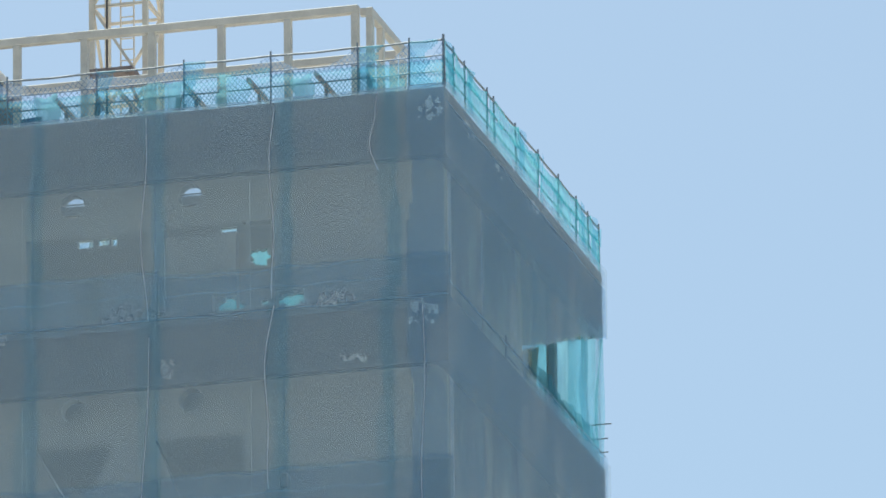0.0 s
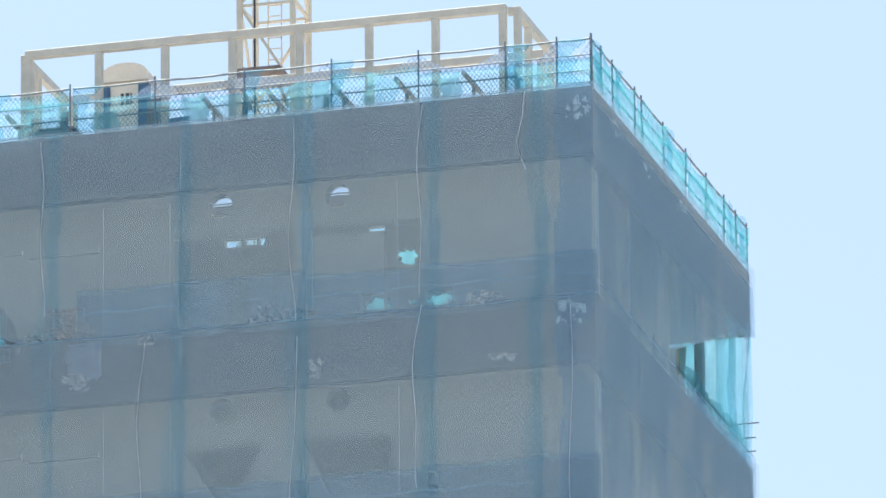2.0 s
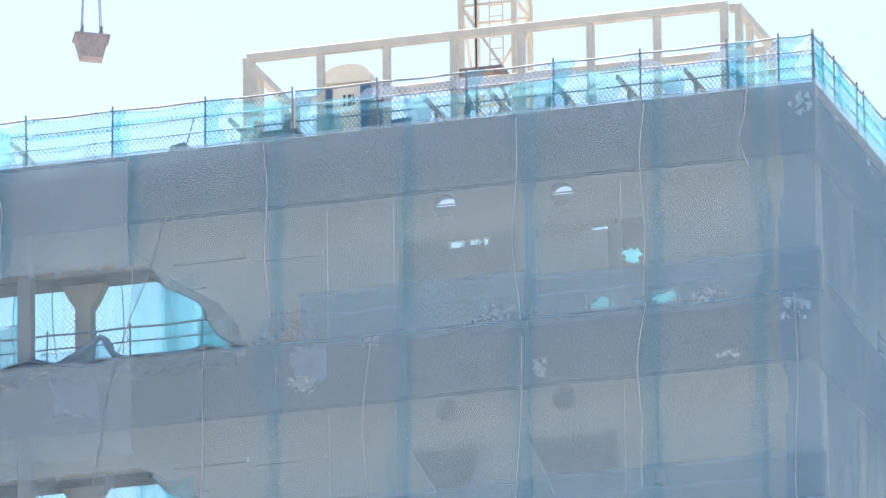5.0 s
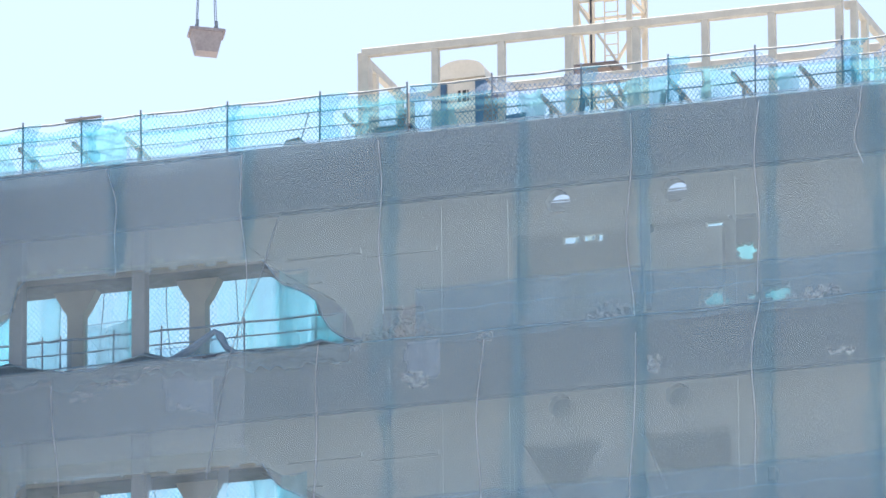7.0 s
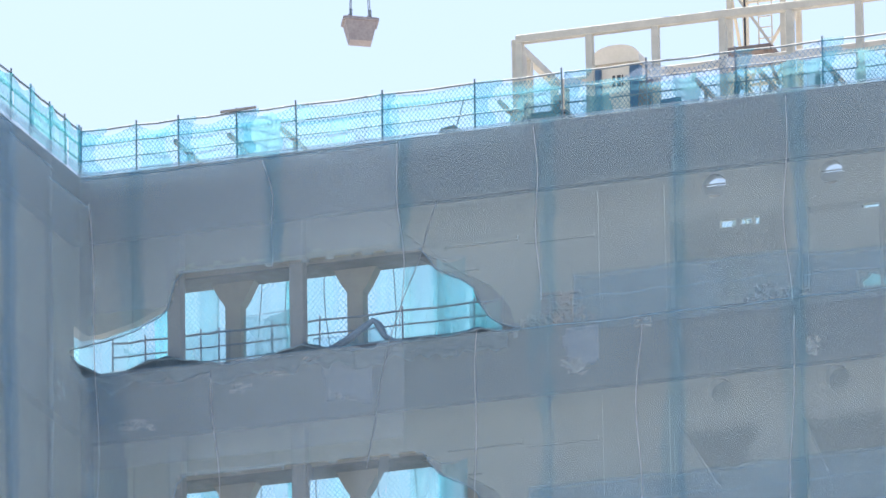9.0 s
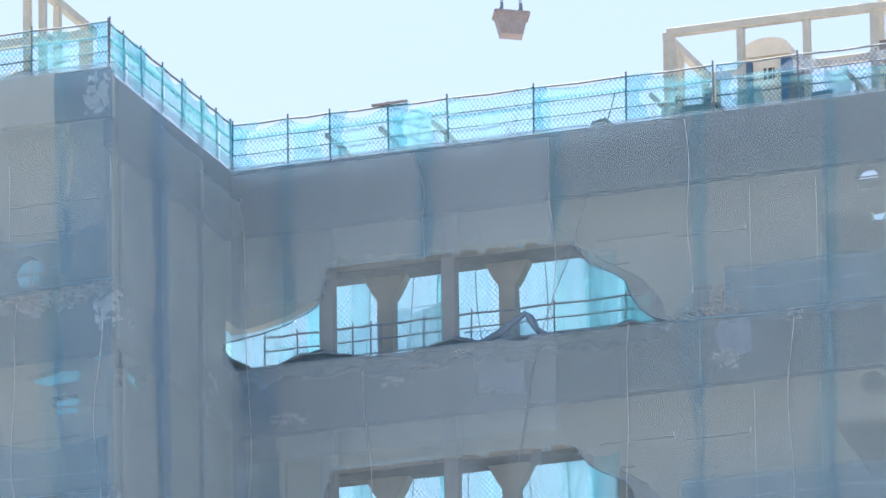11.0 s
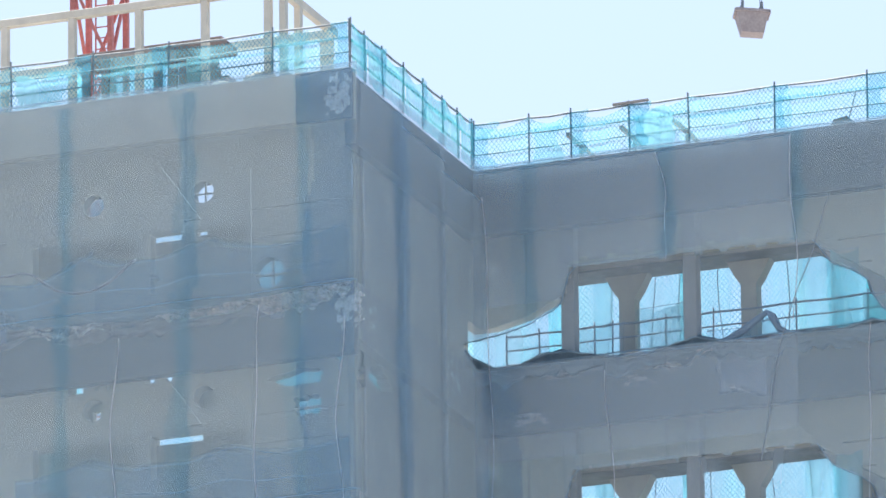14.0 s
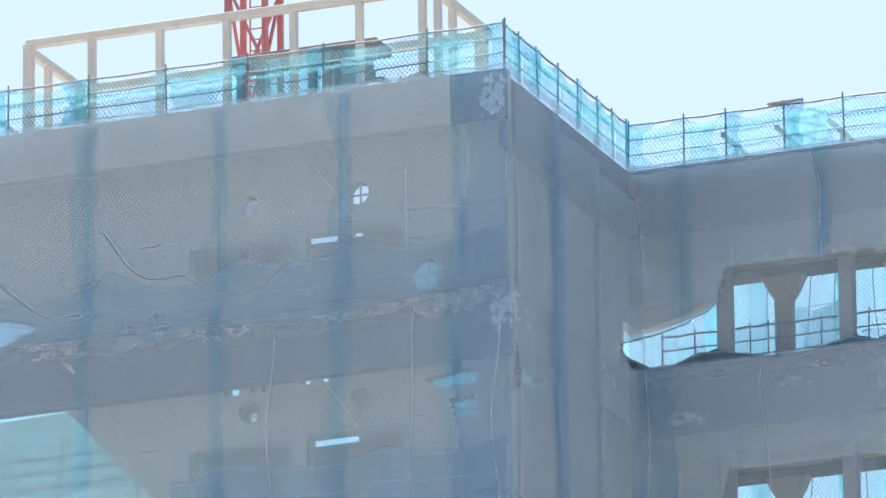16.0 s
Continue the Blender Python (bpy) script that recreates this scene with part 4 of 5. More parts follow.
# ---- roof frames ----


def portal(name, xs, y0, y1, z0, z1, label, left):
    g = thing(name, label, "steel frame", "roof frames", at=(xs[0], y0, z0))
    x0, x1 = xs[0], xs[-1]
    for y in (y0, y1):
        b = B()
        box(b, x0 - 0.09, x1 + 0.09, y - 0.1, y + 0.1, z1 - 0.2, z1, 0.015)
        part("beam", b, CREAM, g)
        for x in xs if y == y0 else (x0, x1):
            b = B()
            box(b, x - 0.085, x + 0.085, y - 0.1, y + 0.1, z0, z1 - 0.2, 0.012)
            part("post", b, CREAM, g)
    for x, rows in ((x0 - 0.17, left), (x1 + 0.31, (0.2, 1.15, 3.2))):
        b = B()
        box(b, x - 0.085, x + 0.085, y0 + 0.102, y1 - 0.102, z1 - 0.25, z1 - 0.03, 0.012)
        part("side_beam", b, CREAM, g)
        for y in (y0 + r for r in rows):
            b = B()
            box(b, x - 0.08, x + 0.08, y - 0.1, y + 0.1, z0, z1 - 0.25, 0.012)
            part("post", b, CREAM, g)
    b = B()
    box(b, x1 + 0.085, x1 + 0.225, y0 + 0.12, y0 + 0.28, z1 - 0.21, z1 - 0.03)
    part("bracket", b, CREAM, g)
    return g


portal("roof_frame", [-14.3, -12.55, -10.9, -9.22, -7.55, -5.84, -4.2, -2.55], 1.5, 5.0, 76.8, 79.54, "cream painted steel frame standing on the roof", (0.2, 0.7, 1.2, 3.2))
portal("roof_frame", [-37.85, -36.23, -34.46, -32.72, -31.0, -29.31, -27.7], -6.5, -2.85, 76.95, 79.83, "cream painted steel frame on the forward roof", (0.2, 1.45, 3.3))


# ---- nets, ropes and scraps on the slab edges ----
def floor_net(x0, x1, y, z, h, seed, swag=0.0):
    b = B()

    def top(u):
        w = abs(math.sin((u + seed) * 0.9))
        return z + h - swag * w + 0.06 * noise.noise(Vector((u * 1.5, seed, 0)))
    cloth(b, (x0, y, z), (1, 0, 0), x1 - x0, z - 0.25, z + h, 0.12, 0.08, seed=seed, top=top)
    ob = tagged(sheet("floor_net", b, FLOORNET, None), "blue net lashed along the open floor edge", "safety net", "floor edge nets")
    b = B()
    cloth(b, (x0, y + 0.06, z), (1, 0, 0), x1 - x0, z - 0.25, z + h * 0.9, 0.12, 0.08, seed=seed + 0.6, top=lambda u: top(u + 0.4) - 0.1)
    sheet("inner_layer", b, FLOORNET, ob)
    for lift in (0.5, 0.95):
        b = B()
        tube(b, [(x0 + (x1 - x0) * q / 24, y - 0.02, z + (top((x1 - x0) * q / 24) - z) * lift - 0.03 + 0.03 * math.sin(q * 1.1 + lift * 9)) for q in range(25)], 0.01, 5)
        part("edge_rope", b, CORD, ob)
    return ob


floor_net(-12.6, -7.0, -0.08, 71.75, 1.15, 3.0)
floor_net(-6.95, 0.1, -0.08, 71.75, 1.0, 5.0)
floor_net(-13.8, -7.0, -0.08, 66.7, 1.1, 7.0)
floor_net(-6.95, 0.1, -0.08, 66.7, 1.15, 8.0)
floor_net(-31.5, -25.1, YF - 0.08, 71.45, 1.75, 11.0, 0.35)
floor_net(-38.5, -31.5, YF - 0.08, 71.45, 1.75, 14.0, 0.6)
floor_net(-45.0, -38.5, YF - 0.08, 71.45, 1.5, 17.0, 0.5)
floor_net(-33.5, -25.1, YF - 0.08, 66.4, 1.7, 19.0, 0.3)

for z in (66.8,):
    b = B()
    cloth(b, (-45.0, -4.33, z), (1, 0, 0), 11.6, z, z + 4.48, 0.15, 0.1, seed=61, out=(0, 1, 0))
    tagged(sheet("safety_net", b, SIDENET, None), "turquoise net hung across the rear of the forward block", "safety net", "rear nets")
    guard("guard_rail", (-45.0, YF + 0.7), (-34.8, YF + 0.7), (0.0, 2.0, 4.1, 6.3, 8.2, 10.2), z - 0.2, 1.1, "steel tube guard rail along the open floor edge", net=False)
SWAGS = ([(-35.25, 74.3), (-34.97, 73.84), (-34.66, 73.34), (-34.34, 72.97), (-33.86, 72.8), (-33.46, 72.8), (-33.13, 72.91), (-32.91, 72.69), (-32.59, 72.39), (-32.19, 72.2), (-31.56, 72.18), (-31.09, 72.31), (-30.4, 72.9)],
         [(-38.6, 73.8), (-37.86, 73.16), (-37.38, 72.75), (-36.9, 72.35), (-36.49, 72.14), (-35.8, 72.2)])
for pts in SWAGS:
    b = B()
    xs, zs = [p[0] for p in pts], [p[1] for p in pts]
    fine_x = np.linspace(xs[0], xs[-1], 60)
    fine_z = np.convolve(np.pad(np.interp(fine_x, xs, zs), 3, mode="edge"), np.ones(7) / 7, mode="valid")
    tube(b, [(float(x), YF - 0.14 - 0.02 * math.sin(float(x) * 5), float(z)) for x, z in zip(fine_x, fine_z)], [0.03 + 0.02 * abs(noise.noise(Vector((float(x) * 3, 2, 0)))) for x in fine_x])
    whole("net_swag", b, RUCK, "dark hem of a slack net slung along the floor", "net swag", "net hems", smooth=True)

for x0, w, z0, z1, m in ((-7.1, 2.8, 73.0, 75.0, TEALNET), (-10.8, 4.6, 75.05, 75.6, RAILNET)):
    b = B()
    cloth(b, (x0, 4.83, z0), (1, 0, 0), w, z0, z1, 0.1, 0.03, seed=x0, out=(0, 1, 0))
    tagged(sheet("safety_net", b, m, None), "turquoise net hung behind gaps in the inner wall", "safety net", "rear nets")
for x0, w, z0, z1, m in ((-27.9, 2.2, 68.8, 70.75, TEALNET), (-32.5, 0.9, 74.3, 75.2, FOLDNET), (-28.1, 1.0, 72.05, 73.1, TEALNET), (-40.2, 3.2, 71.85, 73.2, BUNCH)):
    b = B()
    cloth(b, (x0, YF + 1.62, z0), (1, 0, 0), w, z0, z1, 0.1, 0.012, seed=x0, out=(0, 1, 0))
    tagged(sheet("safety_net", b, m, None), "teal net stretched behind a gap in the wall", "safety net", "rear nets")
b = B()
cloth(b, (-25.65, -6.4, 69.6), (0, 1, 0), 1.85, 69.6, 70.7, 0.1, 0.012, seed=4.4, out=(1, 0, 0))
tagged(sheet("safety_net", b, TEALNET, None), "teal net stretched behind a gap in the wall", "safety net", "rear nets")
for x0, w, z0, z1 in ((-33.6, 3.9, 69.2, 71.25), (-32.0, 2.2, 74.3, 74.8)):
    b = B()
    cloth(b, (x0, -4.37, z0), (1, 0, 0), w, z0, z1, 0.1, 0.02, seed=x0 + z0, out=(0, 1, 0))
    tagged(sheet("safety_net", b, RAILNET, None), "turquoise net hung behind gaps in the inner wall", "safety net", "rear nets")
b = B()
cloth(b, (-44.5, -6.2, 66.7), (1, 0, 0), 11.2, 66.6, 70.46, 0.12, 0.14, seed=71, out=(0, -1, 0))
tagged(sheet("floor_net", b, DULLNET, None), "dull teal net hung inside the open floor", "safety net", "floor edge nets")
g = thing("scaffold_rail", "steel tube rails on tall posts inside the open floor", "scaffold", "guard rails", at=(-38.0, -6.0, 66.5))
for x in (-41.5, -39.3, -37.25, -35.3):
    b = B()
    bar(b, (x, -6.0, 66.45), (x + 0.03, -6.0, 69.9), 0.07, round_n=8)
    part("post", b, STEEL, g)
for z in (69.45, 69.1, 68.72, 68.3):
    b = B()
    tube(b, [(-43.5 + q * 2.2, -6.05, z + 0.02 * math.sin(q * 2 + z)) for q in range(5)], 0.035)
    part("rail", b, STEEL, g)

b = B()
cloth(b, (-17.6, 5.0, 71.75), (1, 0, 0), 1.7, 71.75, 76.2, 0.08, 0.16, seed=33.3)
tagged(sheet("safety_net", b, SIDENET, None), "turquoise net gathered in folds at the rear opening", "safety net", "rear nets")
for x0, w, z0, z1, y in ((-18.9, 1.25, 70.2, 71.6, -0.06), (-12.9, 0.9, 70.5, 71.6, -0.06), (-34.9, 1.2, 70.95, 71.52, YF - 0.1), (-27.4, 0.7, 70.8, 71.55, YF - 0.1)):
    b = B()
    cloth(b, (x0, y, z0), (1, 0, 0), w, z0, z1, 0.08, 0.04, lambda u, z, w=w, z0=z0: u < 0.12 * noise.noise(Vector((z * 2, w, 0))) + 0.06 or z < z0 + 0.2 + 0.3 * noise.noise(Vector((u * 1.7, z0, w))), seed=x0)
    bmesh.ops.solidify(b, geom=b.faces[:], thickness=0.01)
    whole("tarpaulin", b, TARP, "purple blue tarpaulin hung over the slab edge", "tarpaulin", "tarpaulins", smooth=True)

# hems along the torn nets
for drop in (0.0, 5.05):
    pts = []
    for x in np.linspace(-25.2, -13.85, 60):
        x = float(x)
        z = float(np.interp(x, HX, HZ)) + 0.07 * noise.noise(Vector((x * 3.2, drop, 0))) - drop
        pts.append((x, -0.26, z))
    for some in (pts[:16], pts[46:]):
        b = B()
        tube(b, some, [0.012 + 0.016 * abs(noise.noise(Vector((p[0] * 3, 1, drop)))) for p in some])
        whole("net_hem", b, HEM, "rolled dark hem of a torn blue net", "net hem", "net hems", smooth=True)
    b = B()
    low = [(float(x), -0.25 - 0.06 * noise.noise(Vector((x * 2, 3, drop))), hem_low(float(x), drop) - 0.05 - drop) for x in np.linspace(-25.1, -13.9, 90)]
    tube(b, low, [0.02 + 0.05 * abs(noise.noise(Vector((p[0] * 2.3, 9, drop)))) for p in low])
    whole("net_hem", b, HEM, "bunched dark net lying along the slab edge", "net hem", "net hems", smooth=True)
    # net across the openings, also lifting the piers behind like haze
    b = B()
    cloth(b, (-25.0, -0.16, 60), (1, 0, 0), 11.1, 71.45 - drop, 74.7 - drop, 0.12, 0.05, lambda u, z: z + drop > float(np.interp(u - 25.0, HX, HZ)) + 0.06, seed=44 + drop)
    ob = tagged(sheet("open_net", b, OPENNET, None), "thin pale net across the row of openings, doubling as haze", "safety net", "nets across openings")
    b = B()
    tube(b, [(-25.0 + 1.11 * q, -0.2, 71.62 - drop + 0.05 * math.sin(q * 1.9)) for q in range(11)], 0.012, 5)
    part("edge_rope", b, CORD, ob)
    b = B()
    sw = [(-19.2, 71.74), (-18.7, 71.84), (-18.3, 72.02), (-17.95, 72.26), (-17.68, 72.42), (-17.55, 72.3), (-17.38, 71.98), (-17.1, 71.8), (-16.6, 71.72)]
    tube(b, [(xa, 0.2, za - drop) for xa, za in sw], [0.05, 0.09, 0.1, 0.08, 0.07, 0.1, 0.08, 0.06, 0.05], 8)
    ob = whole("net_swag", b, HEM, "twisted swag of dark net tied to the rail", "net swag", "net hems")
    b = B()
    cloth(b, (-19.2, 0.24, 71.7), (1, 0, 0), 2.1, 71.6 - drop, 72.4 - drop, 0.06, 0.06, seed=77 + drop, top=lambda u: float(np.interp(u - 19.2, [p[0] for p in sw], [p[1] for p in sw])) - drop)
    sheet("slack_net", b, GATHER, ob)
    # bunched bright folds of net behind the openings
    for x, w in ((-17.6, 0.35), (-16.6, 0.7), (-24.8, 0.5), (-21.4, 0.2)):
        b = B()
        cloth(b, (x, 4.6, 67 - drop), (1, 0, 0), w, 71.75 - drop, 76.3 - drop, 0.08, 0.14, seed=x * 1.3, out=(0, -1, 0))
        tagged(sheet("net_fold", b, BUNCH, None), "bright turquoise folds of gathered net", "net fold", "gathered nets")
for i, (x, w) in enumerate(((-0.45, 0.4), (-1.3, 0.55))):
    b = B()
    cloth(b, (x, 15.1 - 0.1 * i, 71), (-1, 0, 0), w, 71.75, 75.2, 0.05, 0.16, seed=i * 3.3)
    tagged(sheet("net_fold", b, FOLDNET, None), "bright turquoise folds of gathered net", "net fold", "gathered nets")
for drop in (0.0, 5.05):
    for x, w, z0, z1, m in ((-22.75, 1.25, 71.8, 72.85, BLUELAYER), (-21.2, 1.2, 71.8, 73.15, ROOFFOLD), (-19.45, 1.1, 71.8, 72.4, FLOORNET), (-16.3, 0.7, 71.8, 74.0, ROOFFOLD), (-15.5, 0.8, 71.8, 72.8, ROOFFOLD), (-24.3, 0.9, 71.7, 72.7, ROOFFOLD)):
        b = B()
        cloth(b, (x, 0.9, z0 - drop), (1, 0, 0), w, z0 - drop, z1 - drop, 0.05, 0.14, None, x * 1.7 + drop, top=lambda u, w=w, z1=z1, x=x: z1 - drop - 0.1 * math.sin(math.pi * u / w) + 0.1 * noise.noise(Vector((u * 3, x, drop))))
        ob = edged(sheet("net_fold", b, m, None), "slack net slung on the floor rail", "net fold", "gathered nets")
    for x, w in ((-18.3, 0.9), (-23.6, 0.5)):
        b = B()
        cloth(b, (x, 4.5, 67 - drop), (1, 0, 0), w, 71.75 - drop, 76.3 - drop, 0.05, 0.2, seed=x * 1.9 + drop, out=(0, -1, 0))
        tagged(sheet("net_fold", b, ROOFFOLD, None), "bright turquoise folds of gathered net", "net fold", "gathered nets")
rs = random.Random(11)
for k in (0, 1):
    for i in range(11):
        x = -24.4 + i * 0.95 + rs.uniform(-0.3, 0.3)
        zt = 76.3 - 5.05 * k
        pts = [(x + 0.25 * math.sin(q * 0.7 + i) * q / 8, YT - 0.35, zt - q * 0.65) for q in range(8)]
        cord("rope", pts, 0.012, HEM, label="dark string dangling over the rear net", group="net strings")
b = B()
cloth(b, (-0.2, 9.5, 71), (0, 1, 0), 5.4, 71.7, 72.75, 0.05, 0.2, seed=8.8, out=(1, 0, 0))
tagged(sheet("floor_net", b, ROOFFOLD, None), "turquoise net heaped along the side floor edge", "safety net", "floor edge nets")

# doubled, brighter net on the roof rails
for x, w, y, z, h in ((-23.45, 0.9, 0.0, 76.75, 1.0), (-20.9, 1.2, 0.0, 76.75, 1.05), (-17.3, 0.5, 0.0, 76.75, 1.15), (-13.9, 1.1, 0.0, 76.75, 1.1), (-12.3, 0.9, 0.0, 76.8, 0.6),
                      (-10.1, 0.8, 0.0, 76.75, 0.75), (-7.5, 1.3, 0.0, 76.75, 0.8), (-5.6, 1.0, 0.0, 76.75, 0.8), (-3.8, 0.7, 0.0, 76.75, 0.8), (-2.05, 1.1, 0.0, 76.75, 0.85),
                      (-26.9, 0.9, YF, 76.95, 1.1), (-33.6, 1.6, YF, 76.95, 0.95), (-36.4, 0.9, YF, 76.95, 0.6), (-29.2, 0.5, YF, 76.95, 0.9)):
    b = B()
    cloth(b, (x, y - 0.05, z), (1, 0, 0), w, z, z + h, 0.04, 0.16, lambda u, zz, x=x, w=w, z=z, h=h: not (0.25 * w * noise.noise(Vector((zz * 2.4, x, 0))) + 0.08 < u < w * (0.9 + 0.25 * noise.noise(Vector((zz * 2.1, x, 4))))) or zz > z + h * (0.9 + 0.3 * noise.noise(Vector((u * 2.0, x, 8)))), seed=x)
    tagged(sheet("net_fold", b, ROOFFOLD, None), "doubled turquoise net tied to the roof rail", "net fold", "gathered nets")

# pale cords along the seams
rnd = random.Random(4)
for x, z0, z1, y in ((-7.15, 71.6, 76.6, -0.3), (-7.1, 64, 71.2, -0.3), (-4.1, 71.9, 76.6, -0.3), (-4.15, 67.3, 71.7, -0.3), (-1.5, 74.8, 76.7, -0.3), (-0.5, 64, 71.4, -0.3),
                     (-20.2, 73.9, 76.6, -0.3), (-21.6, 66, 71.3, -0.3), (-16.9, 72, 76.6, -0.3), (-14.9, 66, 71.7, -0.3), (-13.4, 72.3, 76.6, -0.3), (-10.9, 66, 71.4, -0.3),
                     (-27.2, 66, 71.3, YF - 0.3), (-25.1, 66, 70.8, YF - 0.3), (-30.8, 66, 70.9, YF - 0.3), (-24.7, 68, 76, -0.3)):
    pts, dx, drift = [], 0.0, rnd.uniform(-0.25, 0.25)
    n = 14
    for i in range(n + 1):
        w = i / n
        pts.append((x + drift * math.sin(w * 2.6) + 0.05 * math.sin(w * 9 + x), y - 0.05 * math.sin(w * 5), z1 + (z0 - z1) * w))
    cord("rope", pts, 0.009, ROPE, label="thin pale cord hanging along a net seam", group="net cords")
cord("cable", [(-15.85, -0.38, 75.0), (-16.0, -0.40, 74.6), (-16.3, -0.4, 73.6), (-16.75, -0.4, 72.6), (-17.1, -0.42, 71.6), (-17.35, -0.4, 70.6), (-17.5, -0.38, 69.6), (-17.7, -0.4, 68.6)], 0.011, STEEL, label="slack dark cable hanging in front of the floors", cat="cable")

# torn white plastic on the slab edges
for i, (x, z, w, h, y) in enumerate(((-0.3, 76.25, 0.75, 0.7, -0.06), (-0.55, 71.25, 0.8, 0.8, -0.06), (-2.9, 71.85, 1.6, 0.35, -0.02), (-2.2, 70.35, 0.8, 0.2, -0.02), (-6.8, 70.5, 0.45, 0.5, -0.02),
                                     (-20.8, 71.0, 0.8, 0.3, -0.02), (-19.9, 71.35, 0.9, 0.45, -0.02), (-19.0, 71.6, 1.0, 0.35, -0.06), (-17.9, 71.45, 1.3, 0.35, -0.02), (-18.4, 70.55, 0.8, 0.3, -0.02),
                                     (-23.6, 70.4, 1.2, 0.35, -0.02), (-12.6, 70.65, 0.7, 0.5, -0.02), (-10.9, 71.6, 0.5, 0.3, -0.02), (-7.2, 71.8, 0.4, 0.3, -0.02),
                                     (-25.3, 76.3, 0.7, 1.0, YF - 0.06), (-24.95, 71.0, 0.5, 1.0, YF - 0.02),
                                     (-25.2, 71.0, 0.4, 0.9, YF - 0.02))):
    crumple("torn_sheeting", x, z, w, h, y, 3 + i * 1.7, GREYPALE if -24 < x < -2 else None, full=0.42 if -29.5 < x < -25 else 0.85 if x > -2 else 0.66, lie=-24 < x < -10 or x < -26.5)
for i, (x, z, w, h) in enumerate(((-31.9, 71.25, 1.5, 0.35), (-32.9, 71.3, 0.8, 0.3), (-36.4, 71.3, 1.5, 0.3), (-36.1, 70.85, 0.5, 0.3))):
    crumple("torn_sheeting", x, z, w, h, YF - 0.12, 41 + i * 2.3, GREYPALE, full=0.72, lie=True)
HEMLINE = ((-45.0, 71.5), (-37.9, 71.6), (-33.5, 71.5), (-30.6, 71.36), (-27.8, 71.42), (-25.0, 71.58))
for i, (x0, x1) in enumerate(((-45.0, -41.2), (-41.3, -37.4), (-37.5, -34.2), (-34.3, -31.0), (-31.1, -27.9), (-28.0, -24.95))):
    ruck(x0, x1, YF - 0.02 - 0.02 * (i % 2), HEMLINE, 0.48, i * 3.1, RUCK, "grey purple plastic sheeting rucked up along the slab edge")
for i, (x0, x1) in enumerate(((-23.2, -20.4), (-20.5, -17.3), (-17.4, -14.6))):
    ruck(x0, x1, -0.02 - 0.02 * (i % 2), ((-24.0, 71.55), (-21.5, 71.62), (-19.0, 71.74), (-14.0, 71.74)), 0.36, 30 + i * 3.7, RUCK, "grey purple plastic sheeting rucked up along the slab edge")
wrinkled(-27.6, -24.98, YF - 0.07, ((-27.6, 71.5), (-25.0, 71.66)), 0.55, 12.0, CRUSHED, "pale crushed plastic sheeting folded over the slab corner")
wrinkled(-29.9, -27.55, YF - 0.06, ((-29.9, 71.4), (-27.5, 71.5)), 0.3, 15.0, CRUSHED, "pale crushed plastic sheeting lying along the slab edge")
wrinkled(-37.4, -35.7, YF - 0.06, ((-37.4, 71.6), (-35.6, 71.55)), 0.22, 19.0, CRUSHED, "pale crushed plastic sheeting lying along the slab edge")
wrinkled(-20.4, -18.6, -0.1, ((-20.4, 71.25), (-19.2, 71.6), (-18.6, 71.68)), 0.2, 23.0, CRUSHED, "pale crushed plastic sheeting lying along the slab edge")
for drop in (0.0, 5.05):
    for i, (x0, x1) in enumerate(((-25.2, -21.6), (-21.65, -18.0), (-18.05, -14.2))):
        ruck(x0, x1, -0.14 - 0.015 * (i % 2), [(x, z - drop - 0.01) for x, z in zip(LX, LZ)], 0.62, 50 + i * 2.9 + drop, HEM, "dark bunched net piled along the slab edge")
for i, (y, z, w, h) in enumerate(((-6.9, 71.1, 0.8, 0.9), (-1.4, 71.2, 1.0, 1.0), (2.2, 76.4, 1.2, 0.4), (5.2, 76.35, 1.5, 0.4), (8.2, 76.35, 1.2, 0.35))):
    crumple("torn_sheeting", y, z, w, h, -25.06 if y < 0 else -0.06, 60 + i * 2.1, along="y")


# ---- roof: trestles, toilet, clutter ----
def trestle(x, y0, z, length=2.1):
    g = thing("trestle", "weathered timber joist on short legs behind the roof rail", "trestle", "timber trestles", at=(x, y0, z))
    b = B()
    box(b, x - 0.045, x + 0.045, y0, y0 + length, z + 0.66, z + 0.77, 0.01)
    part("joist", b, TIMBER, g)
    for y in (y0 + 1.0, y0 + length - 0.15):
        b = B()
        box(b, x - 0.045, x + 0.045, y - 0.045, y + 0.045, z, z + 0.66, 0.008)
        part("leg", b, TIMBER, g)
    return g


for x in (-9.6, -8.0, -6.39, -4.84, -3.2, -22.66, -21.29, -19.95, -14.45):
    trestle(x, 0.25, 76.8, 2.3)
for x in (-38.4, -36.3):
    trestle(x, -7.6, 76.95)

g = thing("portable_toilet", "cream portable toilet with rounded roof and dark blue corner posts", "portable toilet", at=(-12.17, 2.9, 76.8))
b = B()
box(b, -12.72, -11.62, 2.35, 3.45, 76.95, 78.85, 0.05)
part("body", b, CABIN, g)
b = B()
prism(b, [(-12.77 + 0.6 * (1 - math.cos(math.pi * i / 14)), 78.852 + 0.46 * math.sin(math.pi * i / 14) ** 0.6) for i in range(15)], 2.3, 3.5)
part("roof", b, CABIN, g, "rounded cream roof")
for x in (-12.73, -11.74):
    for y in (2.24, 3.36):
        b = B()
        box(b, x - 0.07, x + 0.2, y, y + 0.2, 76.95, 78.75, 0.03)
        part("corner_post", b, BLUEPL, g, "dark blue plastic corner post")
b = B()
box(b, -12.75, -11.59, 2.32, 3.48, 76.8, 76.95, 0.02)
part("skid", b, BLUEPL, g)
b = B()
